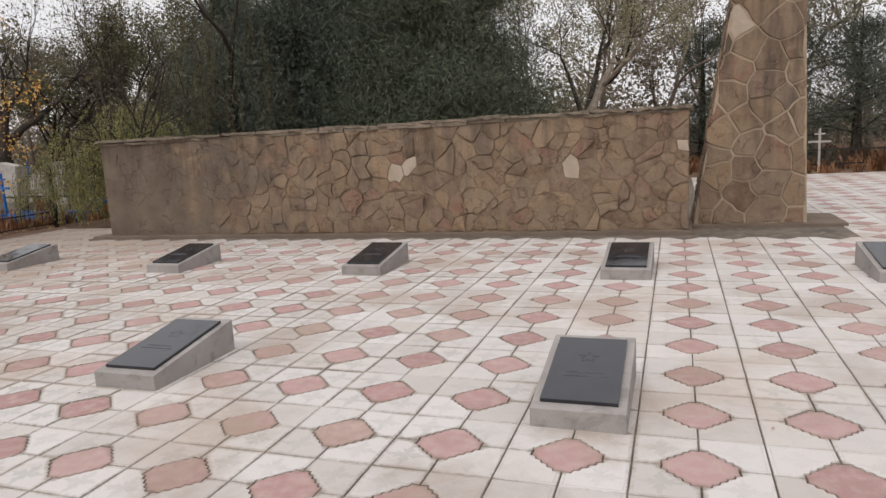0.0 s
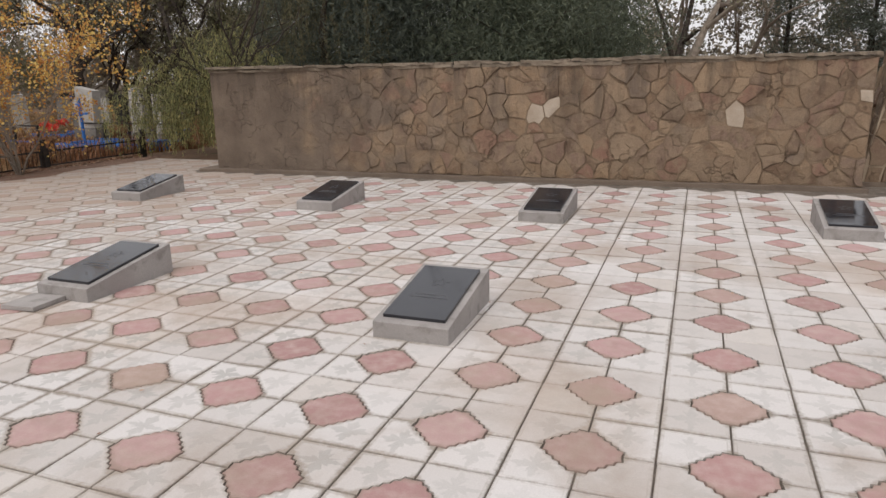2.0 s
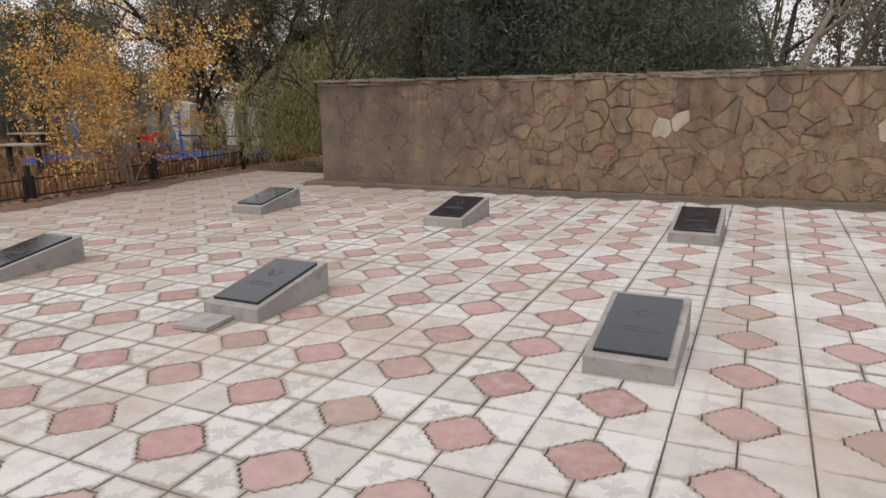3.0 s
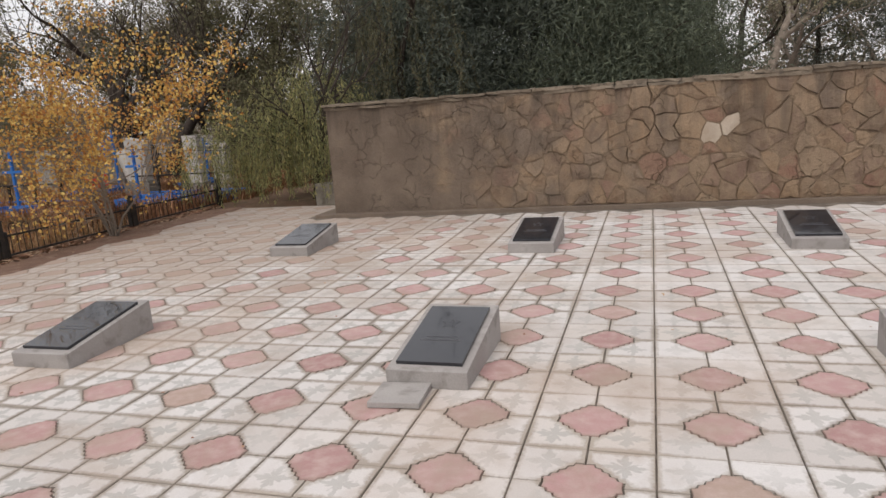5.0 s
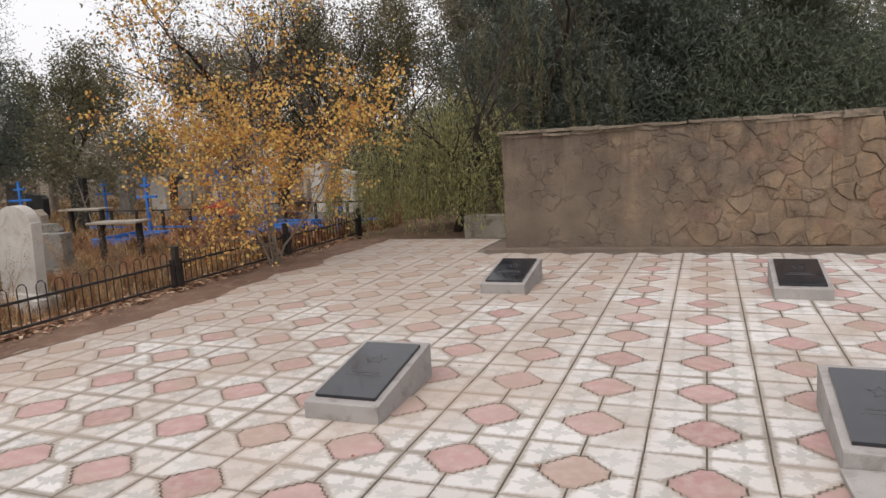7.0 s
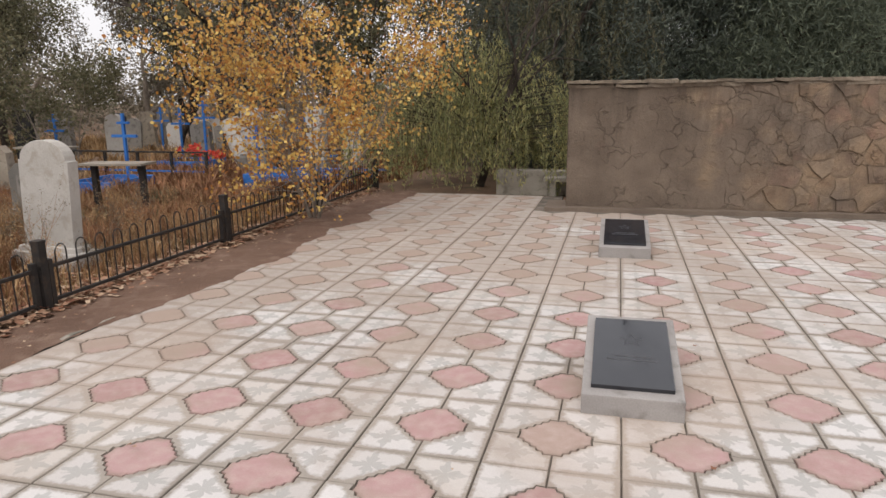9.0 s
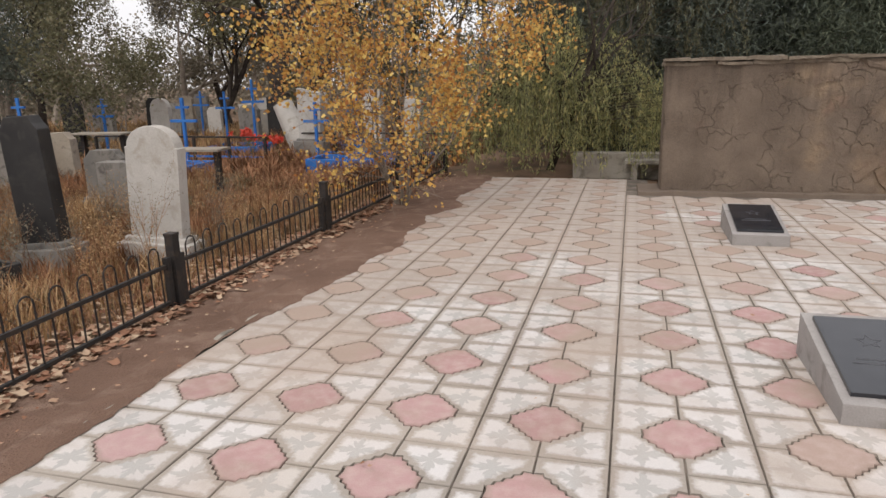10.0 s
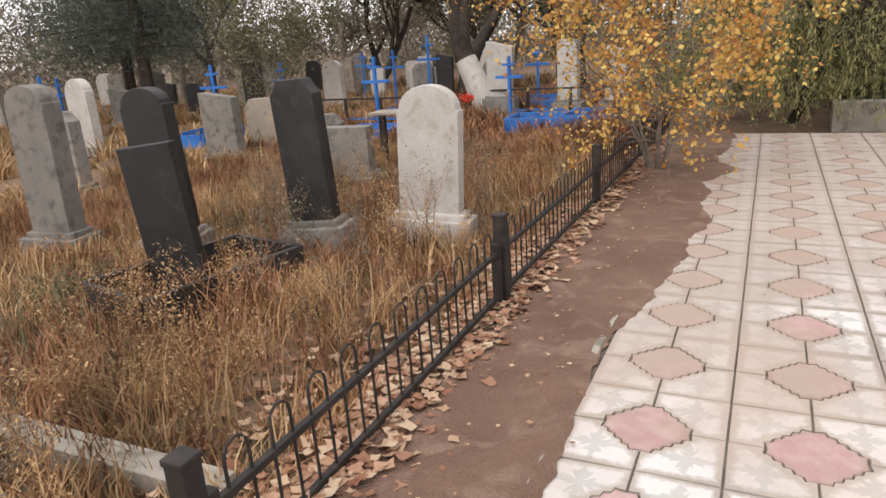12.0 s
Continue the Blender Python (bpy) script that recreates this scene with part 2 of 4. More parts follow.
PLINTH = stained("dark_footing_cement", (0.15, 0.115, 0.09), (0.20, 0.155, 0.12), 2.0, 50, bump=0.5, dist=0.008)
CONCRETE = stained("grey_painted_concrete", (0.305, 0.282, 0.268), (0.375, 0.35, 0.332), 3.0, 110, bump=0.25, dist=0.003, third=(0.25, 0.23, 0.215), vary=0.1)
OLD_CONCRETE = stained("old_concrete", (0.36, 0.33, 0.28), (0.27, 0.24, 0.20), 2.0, 60, bump=0.5, dist=0.006, third=(0.18, 0.16, 0.13))
DIRT = stained("trodden_dirt", (0.142, 0.084, 0.058), (0.195, 0.119, 0.084), 1.6, 70, rough=0.95, bump=0.9, dist=0.02, third=(0.235, 0.155, 0.115))
SOIL = stained("cemetery_soil", (0.165, 0.102, 0.068), (0.235, 0.15, 0.095), 0.9, 50, rough=0.95, bump=0.8, dist=0.03, third=(0.10, 0.085, 0.05))
BLACK_PAINT = stained("worn_black_paint", (0.018, 0.016, 0.015), (0.035, 0.03, 0.027), 6.0, 120, rough=0.65, spec=0.3, third=(0.05, 0.034, 0.025))
WHITE_STONE = stained("weathered_white_stone", (0.56, 0.53, 0.49), (0.46, 0.43, 0.39), 3.0, 80, bump=0.3, third=(0.42, 0.38, 0.33), vary=0.12)
GREY_STONE = stained("weathered_grey_stone", (0.24, 0.225, 0.205), (0.33, 0.30, 0.265), 3.0, 80, bump=0.4, third=(0.15, 0.135, 0.12), vary=0.45)
TAN_STONE = stained("weathered_tan_stone", (0.30, 0.25, 0.195), (0.38, 0.33, 0.265), 3.0, 80, bump=0.4, third=(0.2, 0.165, 0.13))
BLACK_STONE = stained("dull_black_stone", (0.014, 0.013, 0.013), (0.028, 0.026, 0.025), 3.0, 90, rough=0.55, spec=0.4, third=(0.036, 0.033, 0.03))
BLUE_PAINT = stained("chalky_blue_paint", (0.025, 0.12, 0.40), (0.04, 0.18, 0.50), 4.0, 80, rough=0.6)
RED_PLASTIC = stained("faded_red_petals", (0.6, 0.05, 0.03), (0.7, 0.10, 0.06), 9.0, 80, rough=0.6)
GREY_WOOD = stained("weathered_grey_wood", (0.25, 0.215, 0.175), (0.34, 0.30, 0.25), 4.0, 60)
BARK = stained("dark_bark", (0.035, 0.027, 0.022), (0.075, 0.058, 0.046), 6.0, 40, rough=0.95, bump=0.9, dist=0.03)
PALE_BARK = stained("greyish_bark", (0.19, 0.155, 0.125), (0.30, 0.25, 0.20), 6.0, 40, rough=0.95, bump=0.7, dist=0.02)
ETCH = stained("etched_grey_lines", (0.055, 0.055, 0.06), (0.085, 0.085, 0.09), 9.0, 90, rough=0.6)
CONIFER = leafy("dark_conifer_needles", (0.085, 0.10, 0.088), (0.115, 0.132, 0.105), (0.155, 0.17, 0.125), through_light=0.1)
GREEN_CONIFER = leafy("green_conifer_needles", (0.095, 0.115, 0.085), (0.13, 0.15, 0.105), (0.17, 0.185, 0.12), through_light=0.15)
OLIVE = leafy("olive_foliage", (0.12, 0.12, 0.07), (0.17, 0.16, 0.09), (0.23, 0.20, 0.12))
WILLOW = leafy("willow_foliage", (0.24, 0.26, 0.12), (0.36, 0.36, 0.17), (0.55, 0.48, 0.20), through_light=0.4)
GOLD = leafy("golden_autumn_leaves", (0.42, 0.17, 0.06), (0.66, 0.38, 0.10), (0.80, 0.60, 0.20), through_light=0.35)
FALLEN = leafy("fallen_leaves", (0.22, 0.095, 0.055), (0.40, 0.23, 0.145), (0.56, 0.42, 0.29), through_light=0.05)
DRY_GRASS = leafy("dry_grass", (0.33, 0.19, 0.09), (0.46, 0.29, 0.14), (0.62, 0.44, 0.25), through_light=0.2, patch=0.05)
RUST_WEED = leafy("rusty_dry_weeds", (0.19, 0.09, 0.05), (0.34, 0.165, 0.085), (0.44, 0.25, 0.14), through_light=0.15, patch=0.0)
PALE_LEAF = leafy("pale_grey_green_leaves", (0.24, 0.22, 0.14), (0.33, 0.31, 0.20), (0.45, 0.41, 0.27), through_light=0.4)
GREY_TWIGS = leafy("grey_autumn_foliage", (0.15, 0.13, 0.10), (0.23, 0.20, 0.15), (0.33, 0.28, 0.20), through_light=0.2)

# ---- mesh helpers ----
def mesh_object(name, verts, faces, material, parent=None, uvs=None, smooth=False):
    me = bpy.data.meshes.new(name)
    me.from_pydata([tuple(map(float, v)) for v in verts], [], faces)
    me.materials.append(material)
    if uvs is not None:
        layer = me.uv_layers.new(name="UVMap")
        for lp in me.loops:
            layer.data[lp.index].uv = uvs[lp.vertex_index]
    if smooth:
        me.polygons.foreach_set("use_smooth", [True] * len(me.polygons))
    me.update()
    ob = new(name, me)
    ob.parent = parent
    return ob


def part(name, bm, material, parent=None, label="", smooth=False):
    """Links a bmesh as one mesh object under a thing or a part."""
    me = bpy.data.meshes.new(name)
    bmesh.ops.recalc_face_normals(bm, faces=bm.faces)
    for f in bm.faces:
        f.smooth = smooth
    bm.to_mesh(me)
    bm.free()
    me.materials.append(material)
    ob = new(name, me)
    ob.parent = parent
    return tagged(ob, label)


def empty(name, m, label="", category="", group="", kind=""):
    ob = new(name)
    ob.matrix_world = m
    return tagged(ob, label, category, group, kind)


def box(bm, x0, y0, z0, x1, y1, z1, bevel=0.0, m=None):
    r = bmesh.ops.create_cube(bm, size=1.0)
    vs = r["verts"]
    for v in vs:
        v.co = Vector((x0 + (v.co.x + .5) * (x1 - x0), y0 + (v.co.y + .5) * (y1 - y0), z0 + (v.co.z + .5) * (z1 - z0)))
    if bevel:
        es = list({e for v in vs for e in v.link_edges})
        r = bmesh.ops.bevel(bm, geom=es, offset=bevel, segments=2, affect='EDGES', profile=0.6)
        vs = list({v for f in r["faces"] for v in f.verts} | {v for v in vs if v.is_valid})
    if m is not None:
        bmesh.ops.transform(bm, matrix=m, verts=[v for v in vs if v.is_valid])
    return bm


def boxed(*a, **k):
    return box(bmesh.new(), *a, **k)


def prism(outline, y0, y1, bevel=0.0):
    """A bmesh from an outline in x and z, drawn out along y."""
    bm = bmesh.new()
    a = [bm.verts.new((x, y0, z)) for x, z in outline]
    f = bm.faces.new(a)
    r = bmesh.ops.extrude_face_region(bm, geom=[f])
    bmesh.ops.translate(bm, vec=(0, y1 - y0, 0), verts=[v for v in r["geom"] if isinstance(v, bmesh.types.BMVert)])
    if bevel:
        bmesh.ops.bevel(bm, geom=bm.edges[:], offset=bevel, segments=2, affect='EDGES', profile=0.6)
    return bm


def roughen(bm, amount, scale=4.0, cuts=0, seed=0.0):
    if cuts:
        bmesh.ops.subdivide_edges(bm, edges=bm.edges[:], cuts=cuts, use_grid_fill=True)
    for v in bm.verts:
        v.co += noise.noise_vector(v.co * scale + Vector((seed, seed, seed))) * amount
    return bm


def tubes(paths, sides=6):
    """Vertices and faces of tapered tubes; a path is a list of (point, radius)."""
    verts, faces = [], []
    for path in paths:
        base = len(verts)
        for k, (p, r) in enumerate(path):
            q = path[min(k + 1, len(path) - 1)][0] - path[max(k - 1, 0)][0]
            q = q.normalized() if q.length > 1e-6 else Vector((0, 0, 1))
            u = q.orthogonal().normalized()
            w = q.cross(u)
            for s in range(sides):
                an = 2 * math.pi * s / sides
                verts.append(p + (u * math.cos(an) + w * math.sin(an)) * r)
        for k in range(len(path) - 1):
            for s in range(sides):
                i, j = base + k * sides + s, base + k * sides + (s + 1) % sides
                faces.append((i, j, j + sides, i + sides))
    return verts, faces


def leaf_cloud(points, size, rng, aspect=0.5, droop=None, fold=0.25):
    """Small folded leaves at the points: two triangles each."""
    pts = np.asarray(points, float)
    n = len(pts)
    d = rng.normal(size=(n, 3))
    if droop is not None:
        d = d * (1 - droop) + np.array([0, 0, -1.6]) * droop
    d /= np.linalg.norm(d, axis=1)[:, None]
    e = np.cross(d, rng.normal(size=(n, 3)))
    e /= np.linalg.norm(e, axis=1)[:, None]
    nn = np.cross(d, e)
    s = (size * rng.uniform(0.6, 1.3, n))[:, None]
    a, b = pts - d * s * .5, pts + d * s * .5
    c = pts + e * s * aspect * .5 + nn * s * fold * .3
    f = pts - e * s * aspect * .5 + nn * s * fold * .3
    verts = np.stack([a, c, b, f], 1).reshape(-1, 3)
    k = np.arange(n) * 4
    faces = np.concatenate([np.stack([k, k + 1, k + 2], 1), np.stack([k, k + 2, k + 3], 1)])
    return verts, faces


def cloud_object(name, verts, faces, material, parent=None):
    me = bpy.data.meshes.new(name)
    me.vertices.add(len(verts))
    me.vertices.foreach_set("co", np.ascontiguousarray(verts, dtype=np.float32).ravel())
    faces = np.asarray(faces)
    me.loops.add(faces.size)
    me.loops.foreach_set("vertex_index", faces.astype(np.int32).ravel())
    me.polygons.add(len(faces))
    me.polygons.foreach_set("loop_start", np.arange(0, faces.size, faces.shape[1], dtype=np.int32))
    me.polygons.foreach_set("loop_total", np.full(len(faces), faces.shape[1], dtype=np.int32))
    me.materials.append(material)
    me.update(calc_edges=True)
    me.validate()
    ob = new(name, me)
    ob.parent = parent
    return ob


def grow(rng, start, way, length, radius, depth, spread=0.6, rise=0.15, kids=3, out=None, tips=None, steps=5):
    """Branches that fork; fills out with tapered paths and tips with their outer points."""
    p, d = Vector(start), Vector(way).normalized()
    path = [(p.copy(), radius)]
    for k in range(steps):
        d = (d + Vector(rng.normal(size=3)) * 0.16 + Vector((0, 0, rise * 0.3))).normalized()
        p = p + d * (length / steps)
        path.append((p.copy(), radius * (1 - 0.62 * (k + 1) / steps)))
        if depth <= 1 and tips is not None:
            tips.append(p.copy())
        if depth > 0 and k >= 1:
            for _ in range(kids if k == steps - 1 else (1 if rng.random() < 0.75 else 0)):
                w = (d + Vector(rng.normal(size=3)) * spread + Vector((0, 0, rise))).normalized()
                grow(rng, p, w, length * rng.uniform(0.5, 0.78), path[-1][1] * 0.75, depth - 1, spread, rise, kids, out, tips, steps)
    out.append(path)


# ---- ground ----
def make_ground():
    xs = np.unique(np.concatenate([np.linspace(-400, -30, 8), np.linspace(-30, 20, 120), np.linspace(20, 400, 8)]))
    ys = np.unique(np.concatenate([np.linspace(-300, -8, 8), np.linspace(-8, 30, 90), np.linspace(30, 500, 8)]))
    verts, nx = [], len(xs)
    for y in ys:
        for x in xs:
            z = -0.075
            if -30 < x < -1.6 or 7.3 < y < 30:
                z += 0.05 * noise.noise((x * .5, y * .5, 3)) + 0.02 * noise.noise((x * 2, y * 2, 5))
                z = min(z, -0.03)
            verts.append((x, y, z))
    faces = [(j * nx + i, j * nx + i + 1, (j + 1) * nx + i + 1, (j + 1) * nx + i) for j in range(len(ys) - 1) for i in range(nx - 1)]
    tagged(mesh_object("ground", verts, faces, SOIL, smooth=True), "dry brown earth with sparse autumn grass", "ground", kind="structure")
    xs, ys = np.linspace(-1.46, -0.62, 15), np.linspace(-8, 7.2, 420)
    verts = []
    for y in ys:
        # soil washed over the first row of tiles further along
        spill = 0.29 * min(1, max(0, (y + 0.6) / 2.2)) * (0.75 + 0.9 * noise.noise((y * 1.3, 9, 0)) + 0.12 * noise.noise((y * 5, 4, 0)))
        for k, x in enumerate(xs):
            x2 = x + ((0.06 * noise.noise((y * 0.9, 0, 0)) + 0.035 * noise.noise((y * 7, 2, 0)) + 0.02 * noise.noise((y * 19, 5, 0)) + 0.035 + spill) * max(0, (k - 10) / 4))
            z = -0.022 + 0.022 * noise.noise((x * 3, y * 3, 0)) + 0.008 * noise.noise((x * 13, y * 13, 0)) - (0.04 if k == 0 else 0) + (0.02 if k == 12 else 0)
            z = max(z, 0.004) + 0.004 if k in (11, 12) else (0.0075 if k == 13 else (0.002 if k == 14 else z))
            verts.append((x2, y, z))
    nx = len(xs)
    faces = [(j * nx + i, j * nx + i + 1, (j + 1) * nx + i + 1, (j + 1) * nx + i) for j in range(len(ys) - 1) for i in range(nx - 1)]
    tagged(mesh_object("dirt_strip", verts, faces, DIRT, smooth=True), "bare trodden dirt strip between fence and paving", "dirt path", kind="structure")


make_ground()

# ---- the stone wall ----
def clip_poly(poly, px, pz, nx, nz):
    out = []
    for k in range(len(poly)):
        a, b = poly[k], poly[(k + 1) % len(poly)]
        da, db = (a[0] - px) * nx + (a[1] - pz) * nz, (b[0] - px) * nx + (b[1] - pz) * nz
        if da <= 0:
            out.append(a)
        if da * db < 0:
            t = da / (da - db)
            out.append((a[0] + (b[0] - a[0]) * t, a[1] + (b[1] - a[1]) * t))
    return out


def crazy_stones(width, height, spacing, seed, outline=None):
    """Irregular stone outlines that fill a face, as lists of (x, z)."""
    rng = np.random.default_rng(seed)
    pts = []
    for _ in range(5000):
        p = rng.uniform((0, 0), (width, height))
        local = 0.5 + 0.5 * noise.noise((p[0] * 1.1, p[1] * 1.6, seed))
        gap = spacing * (0.3 + 1.15 * local * rng.uniform(0.4, 1.4))
        if all((p[0] - q[0]) ** 2 + 1.35 * (p[1] - q[1]) ** 2 > gap * gap for q in pts):
            pts.append(p)
    cells = []
    for i, p in enumerate(pts):
        poly = outline or [(0, 0), (width, 0), (width, height), (0, height)]
        for j, q in enumerate(pts):
            d = q - p
            L = math.hypot(*d)
            if 0 < L < spacing * 4:
                poly = clip_poly(poly, (p[0] + q[0]) / 2, (p[1] + q[1]) / 2, d[0] / L, d[1] / L)
                if len(poly) < 3:
                    break
        if len(poly) >= 3:
            bent = []
            for k in range(len(poly)):
                a, b = Vector(poly[k]), Vector(poly[(k + 1) % len(poly)])
                n = max(1, int((b - a).length / 0.1))
                for t in range(n):
                    q = a.lerp(b, t / n)
                    calm = min(1, 8 * min(q.x, width - q.x) / width * 2, 10 * min(q.y, height - q.y) / height) if outline is None else 0.5
                    w = noise.noise_vector((q.x * 2.4, q.y * 2.4, seed)) * 0.17 + noise.noise_vector((q.x * 7, q.y * 7, seed)) * 0.05
                    bent.append((q.x + w.x * max(0, calm), q.y + w.y * max(0, calm)))
            cells.append((p, bent))
    return cells


def stone_mesh(center, poly, gap, proud, rng, name="stone", bump=0.012):
    """One stone: a ragged outline, a chamfer and a slightly tilted, uneven face; y points out of the wall to -y."""
    pts = []
    for k in range(len(poly)):
        a, b = Vector(poly[k]), Vector(poly[(k + 1) % len(poly)])
        n = max(1, int((b - a).length / 0.12))
        for s in range(n):
            q = a.lerp(b, s / n)
            q += Vector(noise.noise_vector((q.x * 9, q.y * 9, 1.0))[:2]) * 0.03
            pts.append(q)
    c = sum(pts, Vector((0, 0))) / len(pts)
    ring0, ring1 = [], []
    tx, tz = rng.normal() * 0.06, rng.normal() * 0.06
    for q in pts:
        d = q - c
        L = max(d.length, 1e-4)
        o = c + d * max(0.2, 1 - gap / L)
        i = c + d * max(0.15, 1 - (gap + 0.011) / L)
        ring0.append((o.x, 0.012, o.y))
        dep = proud + (i.x - c.x) * tx + (i.y - c.y) * tz + bump * noise.noise((i.x * 7, i.y * 7, 4))
        ring1.append((i.x, -max(0.0075, dep), i.y))
    n = len(pts)
    verts = ring0 + ring1 + [(c.x, -proud - rng.uniform(0, bump), c.y)]
    faces = [(k, (k + 1) % n, n + (k + 1) % n, n + k) for k in range(n)] + [(n + k, n + (k + 1) % n, 2 * n) for k in range(n)]
    return verts, faces


def make_wall():
    L, H = 10.12, 1.70
    m = pose(2.25, 5.60, 0.0, 0, 0, 1.43)
    wall = empty("wall_memorial", m, "long low wall of irregular brown stone, rendered and dark-stained at one end", "stone wall", kind="structure")
    bm = boxed(0, -0.006, 0.0, L, 0.5, H + 0.01)
    part("core", bm, MORTAR, wall)
    # rendered end with a ragged boundary
    out = [(0, 0.0)]
    for k in range(13):
        z = H * k / 12
        out.append((1.5 + 0.7 * noise.noise((z * 2.2, 7, 0)) + 0.25 * math.sin(z * 3), z))
    out.append((0, H))
    coat = prism(out, -0.011, 0.03)
    part("render_coat", roughen(coat, 0.006, 5.0), RENDERCOAT, wall, "dark stained cement render over the stones")
    bm = boxed(-0.012, 0.004, 0.0, 0.0, 0.49, H)
    part("render_coat", bm, RENDERCOAT, wall)
    # footing
    bm = boxed(-0.3, -0.16, -0.07, L + 0.05, 0.62, 0.045)
    bmesh.ops.subdivide_edges(bm, edges=[e for e in bm.edges if e.calc_length() > 5], cuts=60)
    part("footing", roughen(bm, 0.018, 3.0), PLINTH, wall, "dark cement footing strip")
    # coping of thin ragged flat stones in two courses
    rng = np.random.default_rng(5)
    for z0, thick, out_by in ((H - 0.012, 0.045, 0.02), (H + 0.037, 0.036, 0.05)):
        x = -0.04
        while x < L + 0.02:
            w = min(rng.uniform(0.22, 0.75), L + 0.06 - x)
            zz = z0 + rng.uniform(0, .006)
            bm = boxed(x + 0.004, -out_by + rng.uniform(-.035, .03), zz, x + w - 0.004, 0.54, zz + thick + rng.uniform(-.008, .012))
            bmesh.ops.subdivide_edges(bm, edges=[e for e in bm.edges if e.calc_length() > 0.2], cuts=4)
            bm.transform(Matrix.Translation((x, 0, zz)) @ Matrix.Rotation(rng.normal() * 0.012, 4, 'Y') @ Matrix.Translation((-x, 0, -zz)))
            part("coping_slab", roughen(bm, 0.026, 8.0, seed=x + z0 * 9), COPING, wall)
            x += w
    pale = [(6.0, 1.1), (5.75, 0.92), (8.45, 1.03), (9.98, 1.3)]
    cells = crazy_stones(L, H - 0.05, 0.31, 11)
    rng = np.random.default_rng(2)
    mids = [(sum(q[0] for q in poly) / len(poly), sum(q[1] for q in poly) / len(poly) + 0.05) for p, poly in cells]
    pale_cells = {min(range(len(mids)), key=lambda k: (mids[k][0] - a) ** 2 + (mids[k][1] - b) ** 2) for a, b in pale}
    for k, (p, poly) in enumerate(cells):
        poly = [(a, b + 0.05) for a, b in poly]
        cx = mids[k][0]
        depth = (cx - 0.9) / 3.4 + 0.25 * (rng.random() - 0.5)
        if depth < 0.12 and rng.random() < 0.6 and k not in pale_cells:
            continue
        buried = depth < 0.45
        proud = 0.005 + 0.004 * rng.random() if buried else 0.0045 + 0.034 * min(1, depth) * rng.random() ** 2.5
        gap = 0.012 + 0.02 * rng.random() if buried else 0.001 + 0.013 * rng.random() ** 2
        v, f = stone_mesh(p, poly, gap, proud, rng, bump=0.006 if buried else 0.014)
        mesh_object("stone", v, f, PALE_STONE if k in pale_cells else STONE, wall)


make_wall()


def make_pillar():
    """Tapered stone pylon: one edge upright, the other leaning."""
    m = pose(12.44, 6.40, 0.0, 0, 0, 1.43)
    pil = empty("stone_pylon", m, "tall tapering memorial pylon of brown stone with pale joints", "pylon", kind="structure")
    W, D, H, top = 1.52, 0.75, 4.6, 0.72
    bm = bmesh.new()
    lo = [bm.verts.new(c) for c in ((0, 0.006, 0), (W, 0.006, 0), (W, D, 0), (0, D, 0))]
    hi = [bm.verts.new(c) for c in ((top, 0.006, H), (W - 0.14, 0.006, H), (W - 0.14, D * .8, H), (top, D * .8, H))]
    bm.faces.new(lo[::-1]), bm.faces.new(hi)
    for k in range(4):
        bm.faces.new((lo[k], lo[(k + 1) % 4], hi[(k + 1) % 4], hi[k]))
    part("core", bm, PALE_MORTAR, pil)
    bm = boxed(-0.12, -0.1, -0.07, W + 0.5, D + 0.3, 0.045)
    part("footing", roughen(bm, 0.012, 3.0, cuts=3), PLINTH, pil, "dark cement footing")
    rng = np.random.default_rng(8)
    face = [(0, 0.04), (W, 0.04), (W - 0.14, H), (top, H)]
    for p, poly in crazy_stones(W, H, 0.58, 21, face):
        v, f = stone_mesh(p, poly, 0.004 + 0.014 * rng.random(), 0.003 + 0.008 * rng.random(), rng)
        cx, cz = sum(q[0] for q in poly) / len(poly), sum(q[1] for q in poly) / len(poly)
        mesh_object("stone", v, f, PALE_STONE if (2.85 < cz < 3.3 and rng.random() < .8) else STONE, pil)
    # leaning side
    lean = math.atan2(top, H)
    Ls = math.hypot(top, H)
    side = Matrix(((0, 1, math.sin(lean), 0), (-1, 0, 0, D), (0, 0, math.cos(lean), 0), (0, 0, 0, 1)))
    for p, poly in crazy_stones(D, Ls, 0.38, 22, [(0.02, 0.04), (D - .03, 0.04), (D - .03, Ls), (0.15, Ls)]):
        v, f = stone_mesh(p, poly, 0.012, 0.014, rng)
        mesh_object("stone", [side @ Vector(q) for q in v], f, STONE, pil)


make_pillar()


# ---- memorial slabs ----
def star(cx, cy, r, z, inner=0.42):
    return [(cx + (r if k % 2 == 0 else r * inner) * math.sin(k * math.pi / 5), cy + (r if k % 2 == 0 else r * inner) * math.cos(k * math.pi / 5), z) for k in range(10)]


